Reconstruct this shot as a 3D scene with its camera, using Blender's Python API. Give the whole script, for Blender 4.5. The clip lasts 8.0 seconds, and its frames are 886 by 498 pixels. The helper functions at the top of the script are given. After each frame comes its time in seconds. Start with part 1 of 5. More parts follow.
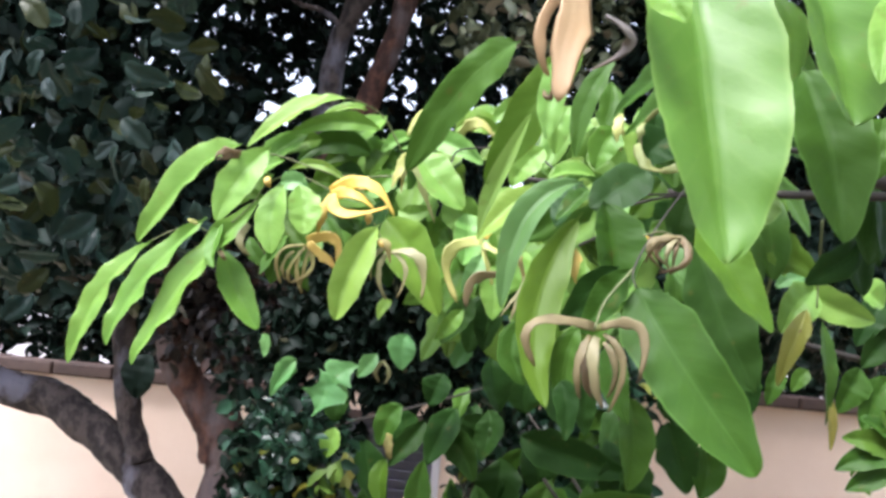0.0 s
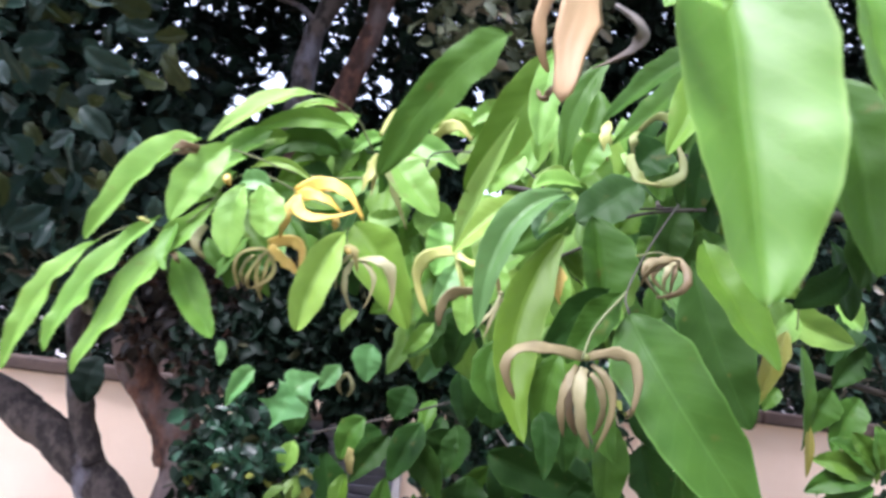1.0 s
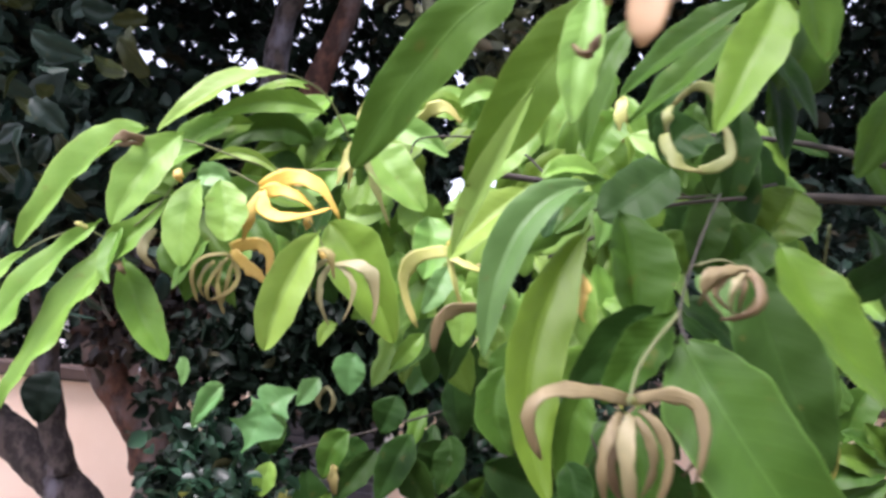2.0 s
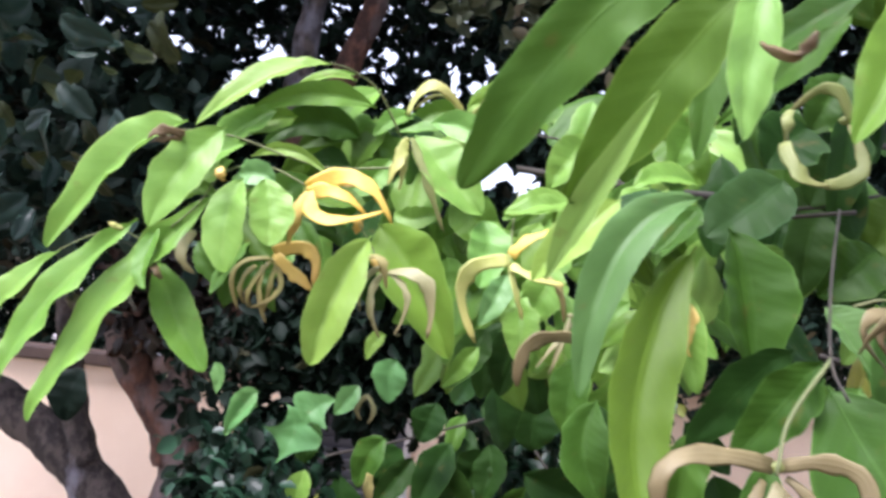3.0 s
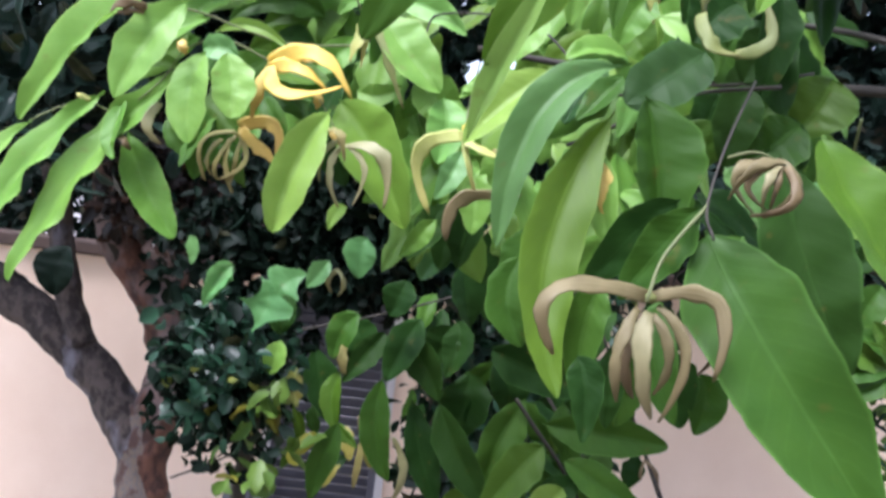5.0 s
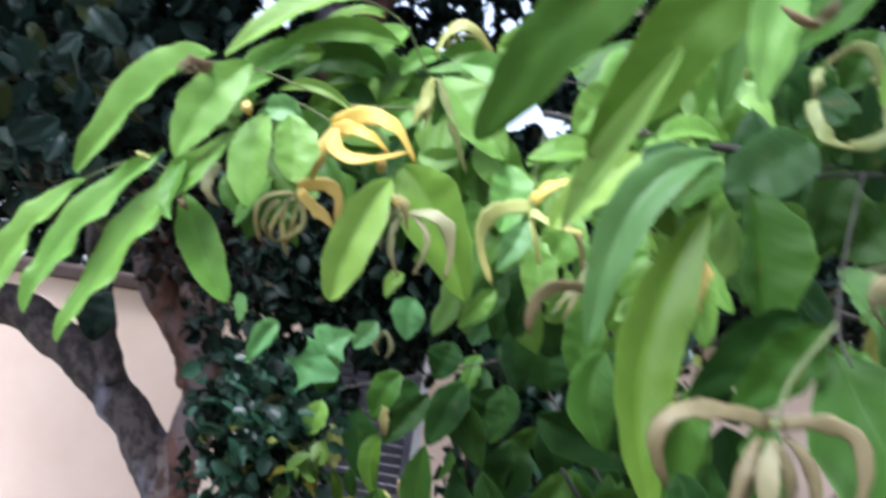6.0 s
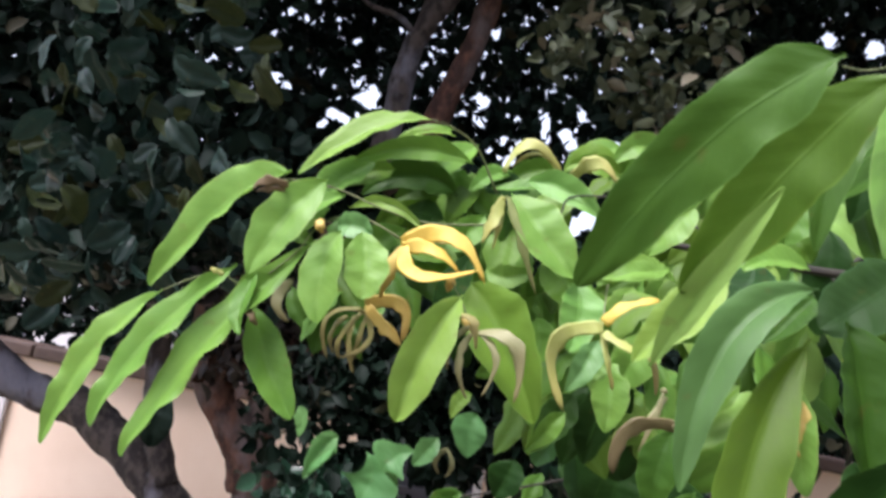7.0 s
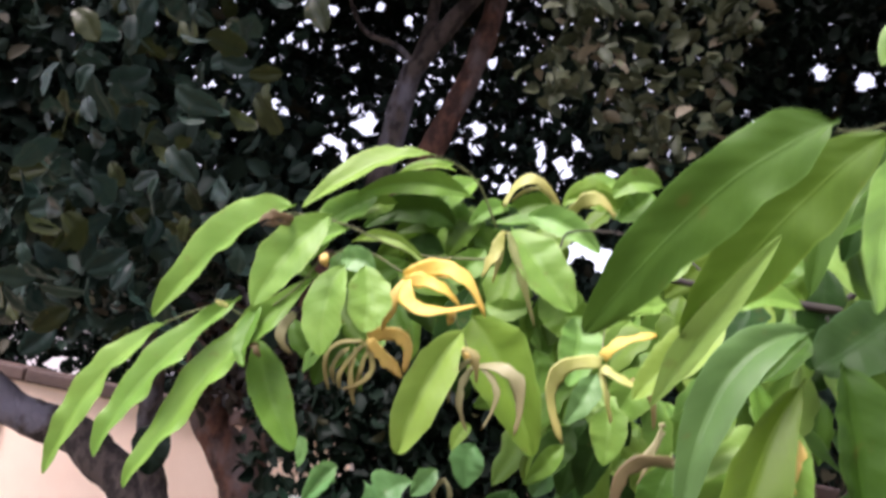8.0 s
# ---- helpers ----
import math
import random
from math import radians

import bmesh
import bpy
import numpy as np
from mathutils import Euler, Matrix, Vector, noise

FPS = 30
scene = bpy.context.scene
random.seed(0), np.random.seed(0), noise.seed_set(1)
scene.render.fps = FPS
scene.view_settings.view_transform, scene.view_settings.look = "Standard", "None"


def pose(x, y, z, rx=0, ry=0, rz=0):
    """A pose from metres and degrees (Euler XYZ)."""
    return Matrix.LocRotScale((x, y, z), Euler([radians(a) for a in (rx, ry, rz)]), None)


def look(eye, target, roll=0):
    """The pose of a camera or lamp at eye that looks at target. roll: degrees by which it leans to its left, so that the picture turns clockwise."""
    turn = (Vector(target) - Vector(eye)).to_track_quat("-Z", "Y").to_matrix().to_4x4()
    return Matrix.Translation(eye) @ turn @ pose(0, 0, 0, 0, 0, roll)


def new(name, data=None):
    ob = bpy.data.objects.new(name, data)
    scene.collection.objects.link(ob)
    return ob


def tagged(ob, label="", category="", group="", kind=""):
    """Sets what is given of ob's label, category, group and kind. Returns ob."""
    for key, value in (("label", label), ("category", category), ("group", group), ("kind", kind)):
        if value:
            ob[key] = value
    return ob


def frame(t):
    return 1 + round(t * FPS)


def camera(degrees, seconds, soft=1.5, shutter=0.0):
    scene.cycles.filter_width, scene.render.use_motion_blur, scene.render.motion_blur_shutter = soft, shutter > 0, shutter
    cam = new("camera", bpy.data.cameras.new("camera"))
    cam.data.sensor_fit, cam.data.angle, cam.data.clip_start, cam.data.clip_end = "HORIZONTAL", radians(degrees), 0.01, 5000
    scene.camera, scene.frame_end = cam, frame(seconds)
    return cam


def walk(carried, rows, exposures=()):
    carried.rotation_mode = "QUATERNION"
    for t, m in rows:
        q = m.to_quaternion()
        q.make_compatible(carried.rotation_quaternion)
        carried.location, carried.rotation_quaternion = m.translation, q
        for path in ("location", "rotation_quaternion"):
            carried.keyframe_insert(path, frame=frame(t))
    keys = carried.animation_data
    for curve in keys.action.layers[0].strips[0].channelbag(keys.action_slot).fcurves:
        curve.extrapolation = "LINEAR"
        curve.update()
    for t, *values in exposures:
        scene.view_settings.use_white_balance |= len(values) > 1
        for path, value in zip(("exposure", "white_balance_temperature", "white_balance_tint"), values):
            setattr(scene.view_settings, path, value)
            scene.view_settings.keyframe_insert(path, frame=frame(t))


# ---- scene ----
cam = camera(57.0, 8.0, soft=3.1, shutter=0.9)
PATH = [
    (0, (0.0648, 0.1437, 2.3845), (-0.0131, 2.1234, 2.6579), 5.55),
    (0.5, (0.0727, 0.1426, 2.3813), (0.0082, 2.1181, 2.6866), 6.95),
    (1, (0.0591, 0.2028, 2.4006), (0.0555, 2.1821, 2.6878), 7.15),
    (1.5, (0.0596, 0.2668, 2.4166), (0.1057, 2.2474, 2.6910), 5.45),
    (3, (0.0122, 0.3807, 2.4515), (0.0147, 2.3679, 2.6776), 6.65),
    (3.5, (0.0070, 0.3678, 2.4536), (-0.0400, 2.3578, 2.6475), 7.75),
    (4, (0.0355, 0.3413, 2.4521), (0.0213, 2.3381, 2.5635), 7.55),
    (4.2, (0.0535, 0.3340, 2.4330), (0.0540, 2.3310, 2.5340), 6.70),
    (5.3, (0.0453, 0.3461, 2.4319), (0.0965, 2.3449, 2.3872), 7.35),
    (5.5, (0.0363, 0.3483, 2.4331), (0.0822, 2.3477, 2.4244), 7.25),
    (6, (0.0162, 0.3746, 2.4554), (-0.0228, 2.3731, 2.5232), 9.26),
    (6.5, (0.0004, 0.3819, 2.4627), (-0.1549, 2.3680, 2.6404), 10.36),
    (7, (-0.0025, 0.3810, 2.4687), (-0.2053, 2.3495, 2.7581), 10.65),
    (7.5, (-0.0157, 0.3742, 2.4599), (-0.2133, 2.3399, 2.7713), 11.25),
    (8, (-0.0097, 0.3661, 2.4738), (-0.2077, 2.3252, 2.8243), 11.05),
]
walk(cam, [(t, look(eye, target, roll)) for t, eye, target, roll in PATH], [(0, 1.94, 5900, 17), (1, 2.05, 5650, 22), (1.5, 1.83, 6100, 31), (3, 1.86, 5850, 23), (4, 1.60, 5700, 19), (5.5, 1.70, 5500, 18), (6, 1.63, 5400, 15), (6.5, 1.53, 5700, 13), (7, 1.41, 6000, 19), (8, 1.53, 6300, 30)])

# world and light: an overcast tropical afternoon, open sky behind the viewer
sky_world = bpy.data.worlds.new("sky")
scene.world = sky_world
sky_world.use_nodes = True
wn = sky_world.node_tree
sky = wn.nodes.new("ShaderNodeTexSky")
sky.sky_type, sky.sun_disc = "NISHITA", False
sky.sun_elevation, sky.sun_rotation = radians(62), radians(212)
sky.air_density, sky.dust_density, sky.ozone_density = 1.0, 4.0, 0.6
haze = wn.nodes.new("ShaderNodeHueSaturation")  # thin cloud: a paler, brighter sky
haze.inputs["Saturation"].default_value, haze.inputs["Value"].default_value = 0.4, 1.4
wn.links.new(sky.outputs[0], haze.inputs["Color"])
wn.links.new(haze.outputs[0], wn.nodes["Background"].inputs[0])
wn.nodes["Background"].inputs[1].default_value = 0.12

sun_data = bpy.data.lights.new("sun", "SUN")
sun_data.energy, sun_data.angle, sun_data.color = 2.2, radians(24), (1.0, 0.95, 0.88)
sun = new("sun", sun_data)
sun.matrix_world = look((-1.6, -1.4, 8.0), (0, 1.2, 2.4))

FACING = Vector((0.0, -1.0, 0.28)).normalized()  # leaves are turned this way to face the camera, tilted slightly up


# ---- materials ----
def material(name):
    m = bpy.data.materials.new(name)
    m.use_nodes = True
    return m, m.node_tree.nodes, m.node_tree.links, m.node_tree.nodes["Principled BSDF"]


def math_node(nodes, links, op, a, b=None, clamp=False):
    n = nodes.new("ShaderNodeMath")
    n.operation, n.use_clamp = op, clamp
    for k, v in enumerate((a, b)):
        if v is None:
            continue
        if isinstance(v, (int, float)):
            n.inputs[k].default_value = v
        else:
            links.new(v, n.inputs[k])
    return n.outputs[0]


def mixed(nodes, links, factor, a, b, blend="MIX"):
    n = nodes.new("ShaderNodeMix")
    n.data_type, n.blend_type = "RGBA", blend
    for sock, v in ((n.inputs[0], factor), (n.inputs[6], a), (n.inputs[7], b)):
        if isinstance(v, (int, float)):
            sock.default_value = v
        elif isinstance(v, tuple):
            sock.default_value = (*v, 1)
        else:
            links.new(v, sock)
    return n.outputs[2]


def noise_node(nodes, links, scale, detail=4.0, rough=0.55, vector=None):
    n = nodes.new("ShaderNodeTexNoise")
    n.inputs["Scale"].default_value, n.inputs["Detail"].default_value, n.inputs["Roughness"].default_value = scale, detail, rough
    if vector is None:
        c = nodes.new("ShaderNodeTexCoord")
        vector = c.outputs["Object"]
    links.new(vector, n.inputs["Vector"])
    return n.outputs["Fac"]


def ramp(nodes, links, fac, lo, hi):
    n = nodes.new("ShaderNodeMapRange")
    n.inputs["From Min"].default_value, n.inputs["From Max"].default_value = lo, hi
    links.new(fac, n.inputs["Value"])
    return n.outputs[0]


def bumped(nodes, links, bsdf, height, strength, distance):
    b = nodes.new("ShaderNodeBump")
    b.inputs["Strength"].default_value, b.inputs["Distance"].default_value = strength, distance
    links.new(height, b.inputs["Height"])
    links.new(b.outputs[0], bsdf.inputs["Normal"])
    return b.outputs[0]


def blade(name, dark, light, rib, rough=0.42, spec=0.5, through_light=0.3, veins=11.0, spots=0.07, relief=0.75):
    """A broad leaf: paler midrib and side veins by the blade's own length and breadth, mottled, with light coming through."""
    m, nodes, links, bsdf = material(name)
    uv = nodes.new("ShaderNodeUVMap")
    uv.uv_map = "blade"
    sep = nodes.new("ShaderNodeSeparateXYZ")
    links.new(uv.outputs[0], sep.inputs[0])
    along, across = sep.outputs[0], math_node(nodes, links, "ABSOLUTE", math_node(nodes, links, "SUBTRACT", sep.outputs[1], 0.5))
    info = nodes.new("ShaderNodeObjectInfo")
    geo = nodes.new("ShaderNodeNewGeometry")
    own = math_node(nodes, links, "FRACT", math_node(nodes, links, "ADD", geo.outputs["Random Per Island"], info.outputs["Random"]))
    mottle = noise_node(nodes, links, 34.0, 5.0)
    fine = noise_node(nodes, links, 260.0, 3.0)
    tone = math_node(nodes, links, "ADD", math_node(nodes, links, "MULTIPLY", own, 0.55), math_node(nodes, links, "MULTIPLY", ramp(nodes, links, mottle, 0.3, 0.7), 0.45), True)
    col = mixed(nodes, links, tone, dark, light)
    # blotches a few centimetres wide, strengthened to imitate uneven light; some leaves cast yellower
    blotch = ramp(nodes, links, noise_node(nodes, links, 13.0, 3.0), 0.42, 0.66)
    col = mixed(nodes, links, math_node(nodes, links, "MULTIPLY", blotch, 0.42), col, dark)
    aged = ramp(nodes, links, math_node(nodes, links, "FRACT", math_node(nodes, links, "MULTIPLY", own, 7.7)), 0.55, 1.0)
    warm = (min(light[0] * 1.3, light[1] * 0.8), light[1], light[2] * 0.9)
    col = mixed(nodes, links, math_node(nodes, links, "MULTIPLY", aged, 0.55), col, warm)
    # side veins sweep forward from the rib
    sweep = math_node(nodes, links, "SUBTRACT", math_node(nodes, links, "MULTIPLY", along, veins), math_node(nodes, links, "MULTIPLY", across, veins * 0.32))
    sweep = math_node(nodes, links, "ADD", sweep, math_node(nodes, links, "MULTIPLY", mottle, 0.9))
    saw = math_node(nodes, links, "ABSOLUTE", math_node(nodes, links, "SUBTRACT", math_node(nodes, links, "FRACT", sweep), 0.5))
    vein = ramp(nodes, links, saw, 0.12, 0.0)
    col = mixed(nodes, links, math_node(nodes, links, "MULTIPLY", vein, 0.08 * relief), col, rib)
    mid = ramp(nodes, links, across, 0.026, 0.006)
    col = mixed(nodes, links, math_node(nodes, links, "MULTIPLY", mid, 0.15), col, rib)
    # browned specks here and there; pale rim, part yellow edge, part painted edge light
    wear = math_node(nodes, links, "MULTIPLY", ramp(nodes, links, noise_node(nodes, links, 75.0, 2.0), 0.66, 0.74), spots * 4.0, True)
    col = mixed(nodes, links, wear, col, (0.12, 0.075, 0.02))
    rim = math_node(nodes, links, "MULTIPLY", ramp(nodes, links, across, 0.455, 0.492), 0.5)
    col = mixed(nodes, links, rim, col, rib)
    links.new(col, bsdf.inputs["Base Color"])
    bsdf.inputs["Specular IOR Level"].default_value = spec
    links.new(math_node(nodes, links, "ADD", math_node(nodes, links, "MULTIPLY", fine, 0.18), rough - 0.09), bsdf.inputs["Roughness"])
    quilt = math_node(nodes, links, "ADD", math_node(nodes, links, "MULTIPLY", saw, relief), math_node(nodes, links, "MULTIPLY", fine, 0.25))
    quilt = math_node(nodes, links, "SUBTRACT", quilt, math_node(nodes, links, "MULTIPLY", mid, 0.6))
    quilt = math_node(nodes, links, "ADD", quilt, math_node(nodes, links, "MULTIPLY", mottle, 2.0))  # the blade's own buckling
    normal = bumped(nodes, links, bsdf, quilt, 0.4, 0.0006)
    glow = nodes.new("ShaderNodeBsdfTranslucent")
    links.new(mixed(nodes, links, 0.5, col, light), glow.inputs["Color"])
    links.new(normal, glow.inputs["Normal"])
    mix = nodes.new("ShaderNodeMixShader")
    mix.inputs[0].default_value = through_light
    links.new(bsdf.outputs[0], mix.inputs[1])
    links.new(glow.outputs[0], mix.inputs[2])
    links.new(mix.outputs[0], nodes["Material Output"].inputs["Surface"])
    return m


def foliage(name, dark, light, dry, rough=0.45, dryness=0.06, through_light=0.2, spec=0.28):
    """Leaves of a crown, each a little different."""
    m, nodes, links, bsdf = material(name)
    geo = nodes.new("ShaderNodeNewGeometry")
    info = nodes.new("ShaderNodeObjectInfo")
    each = math_node(nodes, links, "FRACT", math_node(nodes, links, "ADD", geo.outputs["Random Per Island"], info.outputs["Random"]))
    mottle = noise_node(nodes, links, 22.0, 4.0)
    tone = math_node(nodes, links, "ADD", math_node(nodes, links, "MULTIPLY", each, 0.6), math_node(nodes, links, "MULTIPLY", ramp(nodes, links, mottle, 0.3, 0.7), 0.4), True)
    col = mixed(nodes, links, tone, dark, light)
    old = math_node(nodes, links, "LESS_THAN", math_node(nodes, links, "FRACT", math_node(nodes, links, "MULTIPLY", each, 17.3)), dryness)
    col = mixed(nodes, links, math_node(nodes, links, "MULTIPLY", old, 0.8), col, dry)
    links.new(col, bsdf.inputs["Base Color"])
    bsdf.inputs["Roughness"].default_value = rough
    bsdf.inputs["Specular IOR Level"].default_value = spec
    normal = bumped(nodes, links, bsdf, noise_node(nodes, links, 90.0, 3.0), 0.35, 0.002)
    glow = nodes.new("ShaderNodeBsdfTranslucent")
    links.new(col, glow.inputs["Color"])
    mix = nodes.new("ShaderNodeMixShader")
    mix.inputs[0].default_value = through_light
    links.new(bsdf.outputs[0], mix.inputs[1])
    links.new(glow.outputs[0], mix.inputs[2])
    links.new(mix.outputs[0], nodes["Material Output"].inputs["Surface"])
    return m


def surface(name, a, b, c, scale, rough=0.8, bump=0.4, depth=0.01, patch=0.5, fine=12.0, stretch=(1, 1, 1), metal=0.0, crisp=(0.35, 0.65)):
    """Two colours mottled at one scale, stained with a third at a larger one, with fine relief."""
    m, nodes, links, bsdf = material(name)
    co = nodes.new("ShaderNodeTexCoord")
    mp = nodes.new("ShaderNodeMapping")
    mp.inputs["Scale"].default_value = stretch
    links.new(co.outputs["Object"], mp.inputs["Vector"])
    n1 = noise_node(nodes, links, scale, 6.0, 0.6, mp.outputs[0])
    n2 = noise_node(nodes, links, scale * 0.18, 5.0, 0.6, mp.outputs[0])
    n3 = noise_node(nodes, links, scale * fine, 4.0, 0.6, mp.outputs[0])
    col = mixed(nodes, links, ramp(nodes, links, n1, *crisp), a, b)
    col = mixed(nodes, links, math_node(nodes, links, "MULTIPLY", ramp(nodes, links, n2, 0.5, 0.5 + 0.6 * (crisp[1] - crisp[0])), patch), col, c)
    links.new(col, bsdf.inputs["Base Color"])
    bsdf.inputs["Metallic"].default_value = metal
    links.new(math_node(nodes, links, "ADD", math_node(nodes, links, "MULTIPLY", n3, 0.2), rough - 0.1), bsdf.inputs["Roughness"])
    bumped(nodes, links, bsdf, math_node(nodes, links, "ADD", n1, math_node(nodes, links, "MULTIPLY", n3, 0.4)), bump, depth)
    return m


def petal_skin(name, a, b, tip, rough=0.55, through_light=0.3):
    """A strap petal: creased along its length, turning towards another colour near its end."""
    m, nodes, links, bsdf = material(name)
    uv = nodes.new("ShaderNodeUVMap")
    uv.uv_map = "blade"
    sep = nodes.new("ShaderNodeSeparateXYZ")
    links.new(uv.outputs[0], sep.inputs[0])
    mottle = noise_node(nodes, links, 60.0, 5.0)
    crease = nodes.new("ShaderNodeTexWave")
    crease.bands_direction = "Y"
    crease.inputs["Scale"].default_value, crease.inputs["Distortion"].default_value = 1.6, 2.0
    links.new(uv.outputs[0], crease.inputs["Vector"])
    col = mixed(nodes, links, ramp(nodes, links, mottle, 0.3, 0.7), a, b)
    far = math_node(nodes, links, "MULTIPLY", ramp(nodes, links, math_node(nodes, links, "ADD", sep.outputs[0], math_node(nodes, links, "MULTIPLY", mottle, 0.5)), 0.7, 1.3), 0.8)
    col = mixed(nodes, links, far, col, tip)
    links.new(col, bsdf.inputs["Base Color"])
    bsdf.inputs["Roughness"].default_value = rough
    bumped(nodes, links, bsdf, math_node(nodes, links, "ADD", math_node(nodes, links, "MULTIPLY", crease.outputs["Fac"], 0.35), mottle), 0.5, 0.0006)
    glow = nodes.new("ShaderNodeBsdfTranslucent")
    links.new(col, glow.inputs["Color"])
    mix = nodes.new("ShaderNodeMixShader")
    mix.inputs[0].default_value = through_light
    links.new(bsdf.outputs[0], mix.inputs[1])
    links.new(glow.outputs[0], mix.inputs[2])
    links.new(mix.outputs[0], nodes["Material Output"].inputs["Surface"])
    return m


leaf_lime = blade("leaf_lime", (0.102, 0.23, 0.032), (0.184, 0.33, 0.056), (0.28, 0.43, 0.1), rough=0.48, spec=0.32, through_light=0.36)
leaf_sheen = blade("leaf_sheen", (0.058, 0.145, 0.014), (0.098, 0.208, 0.027), (0.17, 0.29, 0.06), rough=0.46, spec=0.34, through_light=0.3, veins=9.0, relief=1.2)
leaf_mid = blade("leaf_mid", (0.062, 0.158, 0.018), (0.118, 0.245, 0.028), (0.19, 0.34, 0.06), rough=0.5, spec=0.26, through_light=0.3)
leaf_mature = blade("leaf_mature", (0.027, 0.076, 0.008), (0.053, 0.122, 0.012), (0.1, 0.21, 0.04), rough=0.5, spec=0.18, through_light=0.27)
# next two: darker copies of the mature leaf, shade put into the colour
leaf_mature_shade = blade("leaf_mature_shade", (0.009, 0.03, 0.005), (0.02, 0.058, 0.009), (0.05, 0.12, 0.025), rough=0.5, spec=0.1, through_light=0.25)
leaf_mature_dim = blade("leaf_mature_dim", (0.018, 0.054, 0.005), (0.036, 0.092, 0.008), (0.08, 0.17, 0.03), rough=0.5, spec=0.15, through_light=0.27)
leaf_glossy = blade("leaf_glossy", (0.038, 0.108, 0.027), (0.07, 0.16, 0.042), (0.11, 0.22, 0.075), rough=0.48, spec=0.28, through_light=0.2)
leaf_pale = blade("leaf_pale", (0.115, 0.27, 0.05), (0.18, 0.35, 0.075), (0.28, 0.44, 0.13), rough=0.48, spec=0.32, through_light=0.3)
leaf_olive = blade("leaf_olive", (0.042, 0.105, 0.008), (0.078, 0.16, 0.012), (0.15, 0.25, 0.035), rough=0.50, spec=0.22, through_light=0.36)
leaf_jade = blade("leaf_jade", (0.065, 0.19, 0.05), (0.11, 0.27, 0.085), (0.16, 0.33, 0.12), rough=0.45, spec=0.4, through_light=0.3)
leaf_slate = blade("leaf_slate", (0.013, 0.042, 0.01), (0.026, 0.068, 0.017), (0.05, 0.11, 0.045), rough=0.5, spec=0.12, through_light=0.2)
leaf_fade = blade("leaf_fade", (0.16, 0.145, 0.02), (0.28, 0.255, 0.045), (0.32, 0.3, 0.09), rough=0.55, spots=0.2)
# curtain leaves, olive and teal: canopy shade put into both base tones
leaf_shade_olive = blade("leaf_shade_olive", (0.006, 0.012, 0.004), (0.03, 0.038, 0.01), (0.06, 0.07, 0.03), rough=0.42, spec=0.2, through_light=0.15, veins=7.0, spots=0.2)
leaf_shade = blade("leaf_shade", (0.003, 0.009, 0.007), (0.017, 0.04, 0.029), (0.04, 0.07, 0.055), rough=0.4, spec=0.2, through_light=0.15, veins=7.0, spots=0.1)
crown_dark = foliage("crown_dark", (0.005, 0.015, 0.009), (0.026, 0.052, 0.036), (0.06, 0.045, 0.02), rough=0.34, dryness=0.04)
# next two are near black: canopy shade put into the leaf colour
foliage_shaded = foliage("foliage_shaded", (0.003, 0.008, 0.006), (0.012, 0.027, 0.018), (0.024, 0.02, 0.01), rough=0.6, dryness=0.06, through_light=0.08, spec=0.14)
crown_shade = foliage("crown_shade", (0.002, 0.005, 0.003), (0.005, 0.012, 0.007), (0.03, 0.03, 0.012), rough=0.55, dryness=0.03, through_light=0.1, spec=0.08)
crown_bronze = foliage("crown_bronze", (0.010, 0.009, 0.008), (0.028, 0.022, 0.02), (0.06, 0.03, 0.02), rough=0.4, dryness=0.2)
crown_dry = foliage("crown_dry", (0.014, 0.026, 0.012), (0.095, 0.105, 0.055), (0.16, 0.135, 0.09), rough=0.55, dryness=0.12)
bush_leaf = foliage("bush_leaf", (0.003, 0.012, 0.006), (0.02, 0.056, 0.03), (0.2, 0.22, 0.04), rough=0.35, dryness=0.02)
bush_lime = foliage("bush_lime", (0.035, 0.08, 0.012), (0.1, 0.165, 0.022), (0.26, 0.24, 0.03), rough=0.45, dryness=0.1)
petal_gold = petal_skin("petal_gold", (0.72, 0.54, 0.085), (0.8, 0.66, 0.18), (0.72, 0.5, 0.09), through_light=0.45)
petal_lemon = petal_skin("petal_lemon", (0.33, 0.365, 0.085), (0.43, 0.455, 0.15), (0.42, 0.36, 0.1))
petal_ochre = petal_skin("petal_ochre", (0.52, 0.37, 0.085), (0.6, 0.46, 0.14), (0.46, 0.29, 0.07))
petal_olive = petal_skin("petal_olive", (0.2, 0.185, 0.055), (0.3, 0.265, 0.09), (0.2, 0.15, 0.055))
petal_fade = petal_skin("petal_fade", (0.205, 0.203, 0.085), (0.285, 0.278, 0.135), (0.205, 0.168, 0.075))
petal_tan = petal_skin("petal_tan", (0.145, 0.118, 0.05), (0.225, 0.186, 0.088), (0.125, 0.09, 0.038))
petal_bract = petal_skin("petal_bract", (0.4, 0.27, 0.14), (0.46, 0.33, 0.18), (0.36, 0.24, 0.12))
petal_cream = petal_skin("petal_cream", (0.2, 0.182, 0.085), (0.28, 0.255, 0.13), (0.17, 0.135, 0.06))
petal_brown = petal_skin("petal_brown", (0.12, 0.08, 0.036), (0.2, 0.145, 0.07), (0.085, 0.052, 0.025))
petal_green = petal_skin("petal_green", (0.16, 0.2, 0.05), (0.23, 0.26, 0.08), (0.2, 0.19, 0.07))
petal_slate = petal_skin("petal_slate", (0.11, 0.1, 0.09), (0.2, 0.18, 0.16), (0.12, 0.08, 0.05))
bark_twig = surface("bark_twig", (0.014, 0.011, 0.008), (0.027, 0.022, 0.014), (0.012, 0.01, 0.008), 60.0, 0.8, 0.4, 0.002)
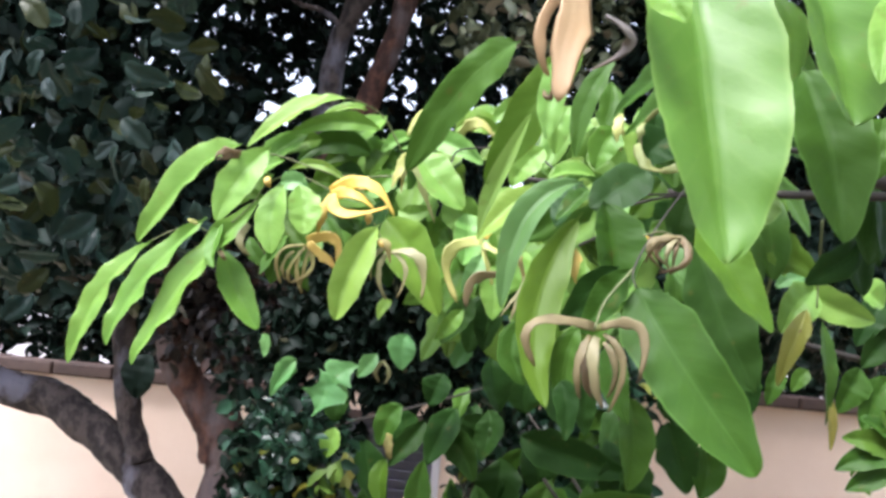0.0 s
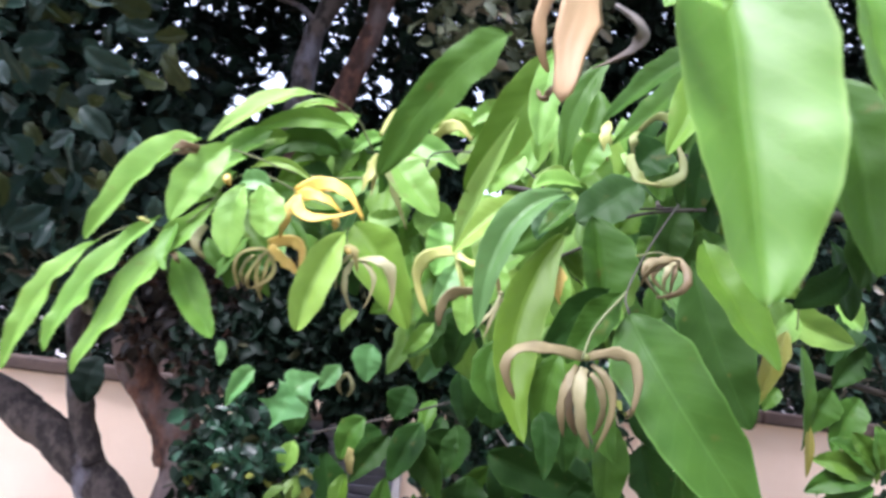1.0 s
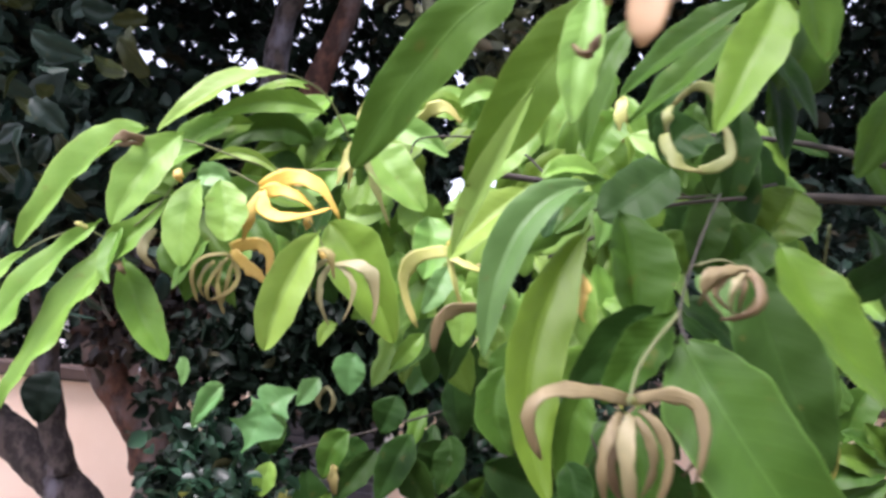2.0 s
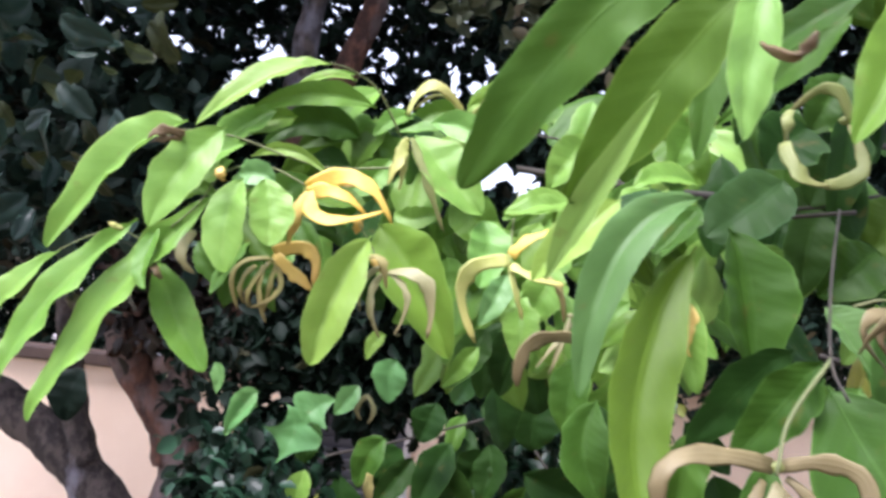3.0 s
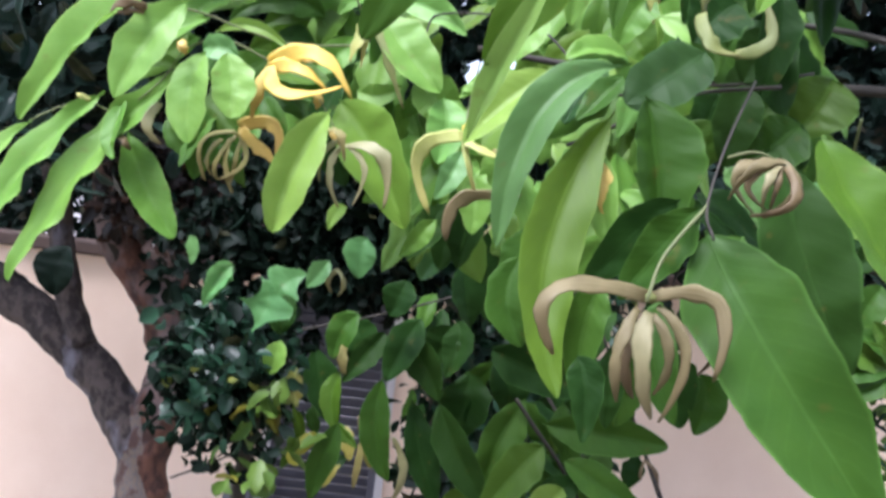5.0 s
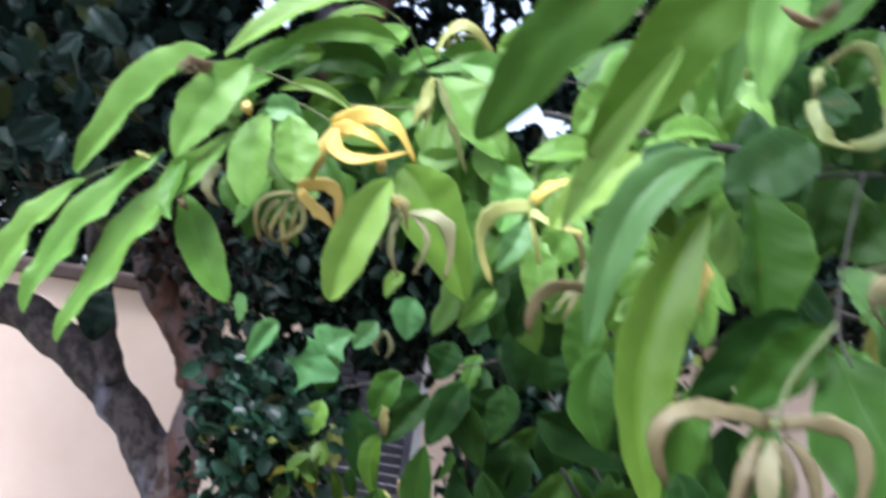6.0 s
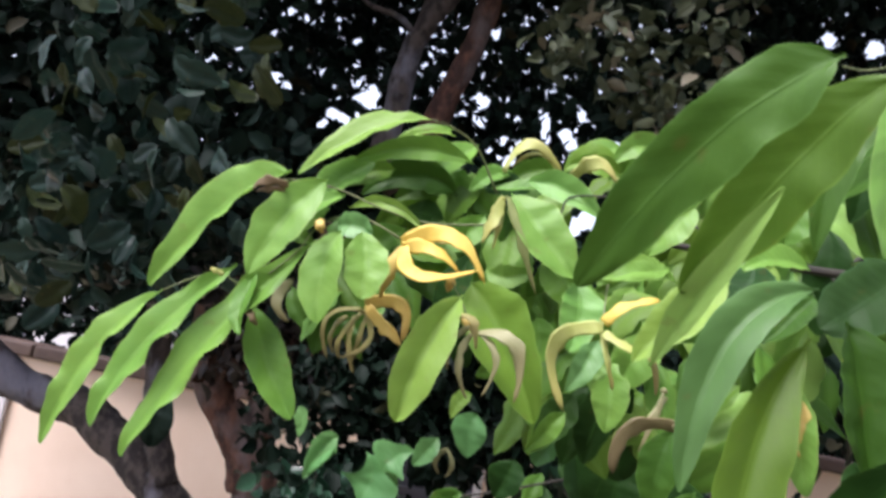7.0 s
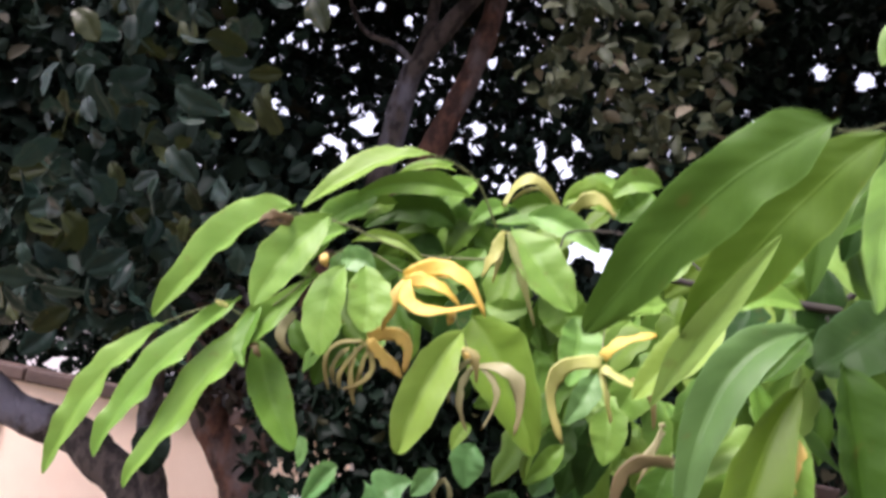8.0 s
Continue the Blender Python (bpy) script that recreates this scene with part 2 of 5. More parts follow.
bark_green = surface("bark_green", (0.075, 0.1, 0.03), (0.11, 0.13, 0.045), (0.09, 0.075, 0.04), 60.0, 0.7, 0.3, 0.002)
# bluish third tone: grey mottling, plus the limbs' highlights put into colour
bark_tree = surface("bark_tree", (0.024, 0.018, 0.017), (0.085, 0.067, 0.06), (0.18, 0.175, 0.215), 24.0, 0.85, 1.0, 0.03, 0.8, 6.0, (1, 1, 0.6), 0.0, (0.43, 0.57))
bark_fork = surface("bark_fork", (0.17, 0.13, 0.10), (0.125, 0.11, 0.11), (0.055, 0.02, 0.016), 110.0, 0.85, 0.9, 0.012, 0.8, 5.0, (1, 1, 0.7), 0.0, (0.44, 0.58))
bark_red = surface("bark_red", (0.04, 0.017, 0.012), (0.12, 0.052, 0.034), (0.16, 0.13, 0.13), 26.0, 0.85, 0.9, 0.02, 0.7, 6.0, (1, 1, 0.6), 0.0, (0.42, 0.58))
stucco = surface("stucco", (0.70, 0.545, 0.425), (0.74, 0.59, 0.47), (0.62, 0.47, 0.36), 3.0, 0.9, 0.3, 0.006, 0.5, 40.0)
tile_brown = surface("tile_brown", (0.045, 0.027, 0.021), (0.075, 0.045, 0.035), (0.035, 0.027, 0.024), 9.0, 0.75, 0.4, 0.006)
paint_white = surface("paint_white", (0.5, 0.48, 0.49), (0.55, 0.53, 0.54), (0.42, 0.4, 0.41), 5.0, 0.5, 0.1, 0.002, 0.4)
paint_grey = surface("paint_grey", (0.07, 0.07, 0.09), (0.09, 0.09, 0.115), (0.058, 0.055, 0.068), 6.0, 0.5, 0.15, 0.002, 0.5)
soil = surface("soil", (0.09, 0.075, 0.05), (0.14, 0.115, 0.075), (0.06, 0.085, 0.03), 2.2, 0.95, 0.6, 0.03, 0.7, 14.0)


# ---- shapes ----
from mathutils.geometry import intersect_point_line


def part(name, bm, mat, parent, label="", smooth=True):
    me = bpy.data.meshes.new(name)
    bm.to_mesh(me)
    bm.free()
    return mesh_part(name, me, mat, parent, label, smooth)


def mesh_part(name, me, mat, parent, label="", smooth=True):
    if smooth:
        me.shade_smooth()
    me.materials.append(mat)
    ob = new(name, me)
    if parent is not None:
        ob.parent = parent
        base = parent
        at = Matrix.Identity(4)
        while base is not None:
            at = base.matrix_parent_inverse @ base.matrix_basis @ at
            base = base.parent
        ob.matrix_parent_inverse = at.inverted()
    return tagged(ob, label) if label else ob


def thing(name, at, label, category, group="", kind=""):
    ob = new(name)
    ob.empty_display_size = 0.05
    ob.matrix_basis = Matrix.Translation(at)
    return tagged(ob, label, category, group, kind)


def box(bm, lo, hi, bevel=0.0):
    lo, hi = Vector(lo), Vector(hi)
    made = bmesh.ops.create_cube(bm, size=1.0, matrix=Matrix.Translation((lo + hi) / 2) @ Matrix.Diagonal((*(hi - lo), 1)))
    if bevel:
        edges = list({e for v in made["verts"] for e in v.link_edges})
        bmesh.ops.bevel(bm, geom=edges, offset=bevel, segments=2, affect="EDGES", profile=0.5)


def spline(points, steps):
    """A smooth line through the points."""
    p = [Vector(q) for q in points]
    p = [2 * p[0] - p[1]] + p + [2 * p[-1] - p[-2]]
    line = []
    for k in range(1, len(p) - 2):
        for j in range(steps):
            s = j / steps
            a, b, c, d = p[k - 1 : k + 3]
            line.append(0.5 * (2 * b + (c - a) * s + (2 * a - 5 * b + 4 * c - d) * s * s + (3 * b - a - 3 * c + d) * s ** 3))
    return line + [p[-2]]


def tube(bm, line, radii, sides=8, rough=0.0, seed=0.0):
    """A limb along a line, with knobs and hollows where rough."""
    rings, side = [], Vector((1, 0, 0))
    for k, c in enumerate(line):
        way = (line[min(k + 1, len(line) - 1)] - line[max(k - 1, 0)]).normalized()
        side = (side - way * side.dot(way))
        side = side.normalized() if side.length > 1e-4 else way.orthogonal().normalized()
        up = way.cross(side)
        ring = []
        for j in range(sides):
            a = 2 * math.pi * j / sides
            d = side * math.cos(a) + up * math.sin(a)
            r = radii[k]
            if rough:
                r *= 1 + rough * noise.noise((c + d * r) * 9.0 + Vector((seed, 0, 0))) + 0.5 * rough * noise.noise((c + d * r) * 26.0)
            ring.append(bm.verts.new(c + d * r))
        rings.append(ring)
    for a, b in zip(rings, rings[1:]):
        for j in range(sides):
            bm.faces.new((a[j], a[(j + 1) % sides], b[(j + 1) % sides], b[j]))
    bm.faces.new(rings[0][::-1])
    bm.faces.new(rings[-1])


def stem(plant, points, r0, r1, name, mat):
    line = spline(points, 5)
    bm = bmesh.new()
    tube(bm, line, [r0 + (r1 - r0) * k / (len(line) - 1) for k in range(len(line))], 7, 0.12)
    return part(name, bm, mat, plant)


def outline(s, blunt):
    """Half the blade's breadth at the share s of its length."""
    if s <= 0 or s >= 1:
        return 0.0
    sharp = (s / 0.42) ** 0.62 * ((1 - s) / 0.58) ** 0.86
    round_end = (s / 0.62) ** 0.62 * ((1 - s) / 0.38) ** 0.38
    return min(1.0, sharp) * (1 - blunt) + min(1.0, round_end) * blunt


def blade_grid(base, tip, width, roll, side, bow, wave, fold, blunt, rows=26, cols=8, bite=None):
    base, tip = Vector(base), Vector(tip)
    way = tip - base
    length = way.length
    way.normalize()
    n = (FACING - way * FACING.dot(way)).normalized()
    n.rotate(Matrix.Rotation(radians(roll), 3, way))
    y = n.cross(way)
    shift = (base.x * 37 + base.z * 53) % 6.28
    twist = 0.5 * math.sin(7 * shift)
    verts, faces, uvs = [], [], []
    for i in range(rows + 1):
        s = 0.35 * i / rows + 0.65 * (0.5 - 0.5 * math.cos(math.pi * i / rows))  # closer rows towards both ends
        grow = max(0.0, (s - 0.04) / 0.96)
        hw = max(0.0009, 0.5 * width * outline(grow, blunt) * (1 + (0.03 + 0.5 * wave) * math.sin(15 * s + shift)))
        if i == rows:
            hw = 0.0006
        arch = math.sin(math.pi * s)
        lean = twist * (s - 0.4)
        ys, ns = y * math.cos(lean) + n * math.sin(lean), n * math.cos(lean) - y * math.sin(lean)
        wobble = 0.16 * wave * length * math.sin(2 * math.pi * 1.6 * s + shift) * arch
        mid = base + way * length * s + y * wobble + y * side * length * (arch + 0.45 * math.sin(2 * math.pi * s)) + n * length * (bow * arch + 0.3 * bow * math.sin(2 * math.pi * s))
        for j in range(cols + 1):
            v = 2 * j / cols - 1
            rise = hw * (2.1 * fold * abs(v) - 0.3 * abs(v) ** 3)
            ripple = wave * length * 0.16 * abs(v) ** 1.5 * math.sin(2 * math.pi * 2.6 * s + shift + (1.9 if v > 0 else 0)) * min(1, hw * 60)
            rough = (0.0008 + 0.022 * width) * noise.noise(Vector((s * 7 + shift, v * 1.5, base.y * 9)))
            edge = 1 + 1.5 * wave * math.sin(25 * s + shift + (2.4 if v > 0 else 0.0)) * arch + 0.07 * noise.noise(Vector((s * 7 + shift, 3.0 if v > 0 else -3.0, base.z * 5))) + 0.02 * noise.noise(Vector((s * 23 + shift, 5.0 if v > 0 else -5.0, base.z * 5)))
            verts.append(mid + ys * v * hw * edge + ns * (rise + ripple + rough))
            uvs.append((s, 0.5 + 0.5 * v))
    for i in range(rows):
        for j in range(cols):
            if bite and bite(i / rows, 2 * (j + 0.5) / cols - 1):
                continue
            a = i * (cols + 1) + j
            faces.append((a, a + 1, a + cols + 2, a + cols + 1))
    return verts, faces, uvs


def mesh_of(name, verts, faces, uvs=None):
    me = bpy.data.meshes.new(name)
    me.from_pydata([tuple(v) for v in verts], [], faces)
    if uvs:
        layer = me.uv_layers.new(name="blade")
        order = np.empty(len(me.loops), dtype=np.int32)
        me.loops.foreach_get("vertex_index", order)
        layer.data.foreach_set("uv", np.asarray(uvs, dtype=np.float32)[order].ravel())
    return me


def leaf_breadth(s, blunt, heel):
    """Half the breadth of a long leaf: nearly even sides, a short wedge at the stalk and a drawn-out or rounded end."""
    if s <= 0 or s >= 1:
        return 0.0
    body = min(1.0, (s / heel) ** (0.35 + 0.7 * heel))
    drawn = min(1.0, ((1 - s) / 0.46) ** 0.62)
    rounded = min(1.0, ((1 - s) / 0.26) ** 0.45)
    return body * (drawn * (1 - blunt) + rounded * blunt) * (0.94 + 0.06 * math.sin(math.pi * s))


def curved_leaf(plant, base, mid, tip, width, mat, roll=0, wave=0.05, fold=0.28, blunt=0.2, side_fold=0.0, heel=0.3, bite=None, rows=44, cols=10, label=""):
    """A leaf whose rib bends from base through mid to tip, with a rippled margin and a little twist."""
    base, mid, tip = Vector(base), Vector(mid), Vector(tip)
    bend = 2 * mid - (base + tip) / 2
    length = (mid - base).length + (tip - mid).length
    shift = (base.x * 37 + base.z * 53 + tip.x * 29) % 6.28
    twist = 0.35 * math.sin(5 * shift)
    verts, faces, uvs = [], [], []
    for i in range(rows + 1):
        s = 0.35 * i / rows + 0.65 * (0.5 - 0.5 * math.cos(math.pi * i / rows))
        c = base * (1 - s) ** 2 + bend * 2 * s * (1 - s) + tip * s * s
        way = ((bend - base) * (1 - s) + (tip - bend) * s).normalized()
        n = (FACING - way * FACING.dot(way)).normalized()
        n.rotate(Matrix.Rotation(radians(roll) + twist * (s - 0.4) + side_fold, 3, way))
        y = n.cross(way)
        arch = math.sin(math.pi * s)
        hw = max(0.0009, 0.485 * width * leaf_breadth(max(0.0, (s - 0.03) / 0.97), blunt, heel)) if i < rows else 0.0006
        c = c + n * length * 0.03 * arch
        for j in range(cols + 1):
            v = 2 * j / cols - 1
            hand = 1.9 if v > 0 else 0.0
            edge = 1 + 1.5 * wave * noise.noise(Vector((s * 8.5 + shift, 2 * hand, tip.z * 7))) * arch + 0.13 * noise.noise(Vector((s * 5 + shift, 3.0 if v > 0 else -3.0, base.z * 5))) + 0.05 * noise.noise(Vector((s * 19 + shift, 5.0 if v > 0 else -5.0, base.z * 5)))
            rise = hw * (2.0 * fold * abs(v) - 0.35 * fold * abs(v) ** 3)
            ripple = (0.2 * wave + 0.005) * length * 0.5 * abs(v) ** 1.6 * (2.6 * noise.noise(Vector((s * 9 + shift, 3 * hand, tip.x * 7))) + 0.6 * math.sin(2 * math.pi * 2.3 * s + shift)) * min(1, hw * 60)
            quilted = 0.0008 * length * math.sin(2 * math.pi * (9 * s - 2.2 * abs(v)) + shift) * (1 - abs(v) ** 4)
            rough = (0.0006 + 0.03 * width) * noise.noise(Vector((s * 6 + shift, v * 1.5, base.y * 9)))
            verts.append(c + y * v * hw * edge + n * (rise + ripple + quilted + rough))
            uvs.append((s, 0.5 + 0.5 * v))
    for i in range(rows):
        for j in range(cols):
            if bite and bite(i / rows, 2 * (j + 0.5) / cols - 1):
                continue
            a = i * (cols + 1) + j
            faces.append((a, a + 1, a + cols + 2, a + cols + 1))
    return mesh_part("leaf", mesh_of("leaf", verts, faces, uvs), mat, plant, label)


def leaf(plant, base, tip, width, mat, roll=0, side=0.0, bow=0.04, wave=0.05, fold=0.26, blunt=0.14):
    """A leaf that sags a little between its two ends."""
    base, tip = Vector(base), Vector(tip)
    way = tip - base
    across = FACING.cross(way).normalized()
    mid = (base + tip) / 2 + (FACING * bow + across * (side + 0.07 * math.sin(91 * base.x + 57 * tip.z))) * way.length
    return curved_leaf(plant, base, mid, tip, width, mat, roll, wave, fold, blunt)


def eaten_leaf(plant, base, mid, tip, width, mat, seed):
    """A leaf gnawed between its veins, so that ragged lobes are left along the rib."""
    first, second = 0.38 + 0.2 * (seed * 1.7 % 1), 0.55 + 0.2 * (seed * 2.3 % 1)

    def bite(s, v):
        lobe = 0.8 * math.exp(-(((s - first) / 0.12) ** 2)) if v > 0 else 0.75 * math.exp(-(((s - second) / 0.15) ** 2))
        return abs(v) > 0.2 + lobe + 0.16 * noise.noise(Vector((s * 7 + seed, v * 2, seed)))
    return curved_leaf(plant, base, mid, tip, width, mat, 10, 0.06, 0.12, 0.6, 0.0, 0.3, bite, 70, 40, "pale leaf gnawed to ragged lobes")


def flower(plant, at, mat, label):
    """The green cup of a bloom, to which its petals are fixed."""
    bm = bmesh.new()
    bmesh.ops.create_icosphere(bm, subdivisions=2, radius=0.003, matrix=Matrix.Translation(at) @ Matrix.Diagonal((1, 1, 0.8, 1)))
    for v in bm.verts:
        v.co += 0.0008 * Vector((noise.noise(v.co * 400), noise.noise(v.co * 400 + Vector((9, 0, 0))), 0))
    return part("blossom", bm, mat, plant, label)


def petal(bloom, a, b, c, width, mat):
    """A fleshy strap from a towards c, drawn out towards b on its way."""
    a, b, c = Vector(a), Vector(b), Vector(c)
    rows, ring = 18, 8
    verts, faces, uvs = [], [], []
    for i in range(rows + 1):
        s = i / rows
        p = a * (1 - s) ** 2 + b * 2 * s * (1 - s) + c * s * s
        way = ((b - a) * (1 - s) + (c - b) * s).normalized()
        n = (FACING - way * FACING.dot(way)).normalized()
        n.rotate(Matrix.Rotation(0.7 * math.sin(3.2 * s + a.x * 40), 3, way))
        y = n.cross(way)
        p = p + y * 0.16 * width * noise.noise(Vector((5 * s, a.z * 80, c.x * 60))) * math.sin(math.pi * s)
        hw = 0.5 * width * (0.35 + 0.65 * math.sin(math.pi * min(1, 0.12 + 0.9 * s) ** 0.9)) * (1 + 0.1 * math.sin(14 * s + a.z * 90) + (0.32 if width < 0.016 else 0.2) * noise.noise(Vector((9 * s, a.x * 60, c.z * 60))))
        hw = max(hw, 0.0006) if i < rows else 0.0006
        thick = min(0.0011, hw * 0.5)
        for j in range(ring):
            q = 2 * math.pi * j / ring
            cup = 0.2 * hw * math.cos(q) ** 2
            verts.append(p + y * hw * math.cos(q) + n * (thick * math.sin(q) + cup))
            uvs.append((s, abs(j / ring - 0.5) * 2))
    for i in range(rows):
        for j in range(ring):
            k = (j + 1) % ring
            faces.append((i * ring + j, i * ring + k, (i + 1) * ring + k, (i + 1) * ring + j))
    faces.append(tuple(range(ring))[::-1])
    faces.append(tuple(rows * ring + j for j in range(ring)))
    return mesh_part("petal", mesh_of("petal", verts, faces, uvs), mat, bloom)


def crown(name, plant, mat, count, place, size, seed, ratio=0.62, label="", face=0.35, droop=0.35, opened=False):
    """Many small folded leaves where place(rng) puts them. Each is a strip of three cells with a bent midrib."""
    rng = np.random.default_rng(seed)
    at = place(rng, count)
    n = len(at)
    way = rng.normal(size=(n, 3)) + np.array((0, 0, -droop))
    way /= np.linalg.norm(way, axis=1)[:, None]
    norm = rng.normal(size=(n, 3)) * 0.8 + np.array((0, -0.3 * face, 2.4 * face))
    norm -= way * (norm * way).sum(1)[:, None]
    norm /= np.linalg.norm(norm, axis=1)[:, None]
    across = np.cross(norm, way)
    long = size * rng.uniform(0.65, 1.25, n)
    half = long * ratio * 0.5 * rng.uniform(0.8, 1.15, n)
    spec = [(0, 0, 0), (0.22, -0.75, 0.1), (0.22, 0, -0.02), (0.22, 0.75, 0.1), (0.6, -1, 0.16), (0.6, 0, 0.02), (0.6, 1, 0.16), (0.9, -0.5, 0.06), (0.9, 0, -0.04), (0.9, 0.5, 0.06), (1.0, 0, -0.1)]
    cells = [(0, 2, 1), (0, 3, 2), (1, 2, 5, 4), (2, 3, 6, 5), (4, 5, 8, 7), (5, 6, 9, 8), (7, 8, 10), (8, 9, 10)]
    verts = np.stack([at + way * (long * s)[:, None] + across * (half * v)[:, None] + norm * (long * h)[:, None] for s, v, h in spec], 1)
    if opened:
        # drop leaves that cross a gap as seen from the camera point
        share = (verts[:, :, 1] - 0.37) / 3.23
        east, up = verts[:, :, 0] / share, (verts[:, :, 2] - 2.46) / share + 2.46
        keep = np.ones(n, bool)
        for x, z, r in SIGHT_GAPS:
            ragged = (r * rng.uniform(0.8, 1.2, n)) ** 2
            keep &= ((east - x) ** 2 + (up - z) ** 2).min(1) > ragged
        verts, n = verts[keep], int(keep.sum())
    verts = verts.reshape(-1, 3)
    faces = [tuple(k * 11 + i for i in cell) for k in range(n) for cell in cells]
    me = bpy.data.meshes.new(name)
    me.from_pydata(verts.tolist(), [], faces)
    ob = mesh_part(name, me, mat, plant, label)
    return tagged(ob, kind="stuff")


def clumps(centres, spread, shrink=(1, 1, 1)):
    """A placer: leaves gather round centres, thinly at their rims."""
    centres = np.array(centres, float)

    def place(rng, count):
        pick = centres[rng.integers(len(centres), size=count)]
        off = rng.normal(size=(count, 3))
        far = np.linalg.norm(off, axis=1)[:, None]
        return pick + off / far * np.minimum(far, 1.7) * spread * np.array(shrink)
    return place


def scattered(lo, hi, lumps, spread, seed):
    """Clumps strewn through a box."""
    rng = np.random.default_rng(seed)
    return clumps(rng.uniform(lo, hi, size=(lumps, 3)), spread)


# canopy gaps on camera sight lines: x, z, half breadth at y = 3.6
SIGHT_GAPS = [(-1.08, 4.02, 0.034), (-1.01, 4.00, 0.021), (-0.80, 4.05, 0.015), (-0.67, 4.01, 0.016), (-1.16, 3.85, 0.013), (-0.75, 3.51, 0.028), (-0.90, 3.43, 0.019), (-0.85, 3.41, 0.017), (-0.93, 3.37, 0.014), (-0.82, 3.36, 0.013), (-0.76, 3.42, 0.010), (-0.81, 3.57, 0.010), (-0.83, 3.64, 0.009), (-0.96, 3.59, 0.011), (-1.19, 3.50, 0.012), (-1.15, 3.43, 0.013), (-1.25, 3.47, 0.011), (-0.28, 3.87, 0.014), (-0.40, 3.61, 0.016), (-0.28, 3.57, 0.019), (-0.31, 3.50, 0.011), (-0.17, 3.43, 0.011), (-0.13, 3.35, 0.017), (0.07, 3.49, 0.021), (0.10, 3.45, 0.017), (-0.02, 3.53, 0.010), (0.17, 3.69, 0.012), (0.28, 3.48, 0.014), (1.05, 4.05, 0.025), (1.23, 4.04, 0.03), (0.15, 3.11, 0.04), (0.21, 3.15, 0.035), (0.31, 3.12, 0.05)]
SIGHT_GAPS += [(-1.80, 2.30, 0.02), (0.0, 2.46, 0.03), (-0.10, 2.50, 0.02)]  # over the wall top, towards the pale house
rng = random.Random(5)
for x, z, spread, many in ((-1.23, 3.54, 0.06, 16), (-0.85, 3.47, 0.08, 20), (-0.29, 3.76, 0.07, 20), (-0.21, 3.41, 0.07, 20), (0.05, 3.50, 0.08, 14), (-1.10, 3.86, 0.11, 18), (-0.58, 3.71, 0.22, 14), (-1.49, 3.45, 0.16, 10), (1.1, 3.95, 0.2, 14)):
    SIGHT_GAPS += [(rng.gauss(x, spread), rng.gauss(z, spread), rng.uniform(0.003, 0.010)) for k in range(many)]  # small chinks in clusters


# ---- ground and house ----
bm = bmesh.new()
bmesh.ops.create_grid(bm, x_segments=60, y_segments=60, size=600)
for v in bm.verts:
    v.co.x, v.co.y = v.co.x * abs(v.co.x / 600) ** 1.5, v.co.y * abs(v.co.y / 600) ** 1.5
    v.co.z = 0.03 * noise.noise(v.co * 0.6) if v.co.length < 40 else 0.0
tagged(part("ground", bm, soil, None), "bare brown garden soil with sparse green", "ground", kind="structure")

WALL_Y, WALL_TOP, WALL_STEP, WALL_HIGH = 5.5, 2.06, -0.95, 2.30
WIN_L, WIN_R, WIN_T, WIN_B = -0.77, -0.08, 1.98, 0.246
bm = bmesh.new()
box(bm, (-9.0, WALL_Y, -0.1), (WALL_STEP, WALL_Y + 0.2, WALL_TOP))
box(bm, (WALL_STEP, WALL_Y, -0.1), (WIN_L - 0.06, WALL_Y + 0.2, WALL_HIGH))
box(bm, (WIN_R + 0.05, WALL_Y, -0.1), (9.0, WALL_Y + 0.2, WALL_HIGH))
box(bm, (WIN_L - 0.06, WALL_Y, WIN_T + 0.05), (WIN_R + 0.05, WALL_Y + 0.2, WALL_HIGH))
box(bm, (WIN_L - 0.06, WALL_Y, -0.1), (WIN_R + 0.05, WALL_Y + 0.2, WIN_B - 0.06))
tagged(part("wall_north", bm, stucco, None, smooth=False), "peach-coloured rendered garden house wall", "wall", kind="structure")

# unseen wall, added to block low sky light from behind the camera
bm = bmesh.new()
box(bm, (-9.0, -3.2, -0.1), (9.0, -3.0, 3.2))
tagged(part("sky_block_south", bm, stucco, None, smooth=False), "unseen plain wall added behind the camera to block sky light", "wall", kind="structure")

coping = tagged(new("trim"), "brown clay coping tiles along the wall top", "coping", kind="structure")
me_tile = None
for k in range(46):
    if me_tile is None:
        bm = bmesh.new()
        box(bm, (-0.2, -0.06, 0.0), (0.192, 0.26, 0.085), 0.014)
        tile = part("tile", bm, tile_brown, coping, smooth=False)
        me_tile = tile.data
    else:
        tile = new("tile", me_tile)
        tile.parent = coping
    tile.matrix_basis = pose(-9.0 + 0.2 + 0.4 * k, WALL_Y, (WALL_TOP if -8.6 + 0.4 * k < WALL_STEP else WALL_HIGH) + 0.002 + 0.002 * (k % 3), 0, 0, 0.3 * ((k * 7) % 5 - 2))

window = tagged(new("window_1"), "white-framed window closed by grey slatted shutter", "window", kind="structure")
bm = bmesh.new()
box(bm, (WIN_L - 0.06, WALL_Y - 0.025, WIN_B - 0.06), (WIN_L, WALL_Y + 0.12, WIN_T + 0.05), 0.006)
box(bm, (WIN_R, WALL_Y - 0.025, WIN_B - 0.06), (WIN_R + 0.05, WALL_Y + 0.12, WIN_T + 0.05), 0.006)
box(bm, (WIN_L, WALL_Y - 0.045, WIN_B - 0.06), (WIN_R, WALL_Y + 0.12, WIN_B), 0.006)
part("window_frame", bm, paint_white, window, smooth=False)
bm = bmesh.new()
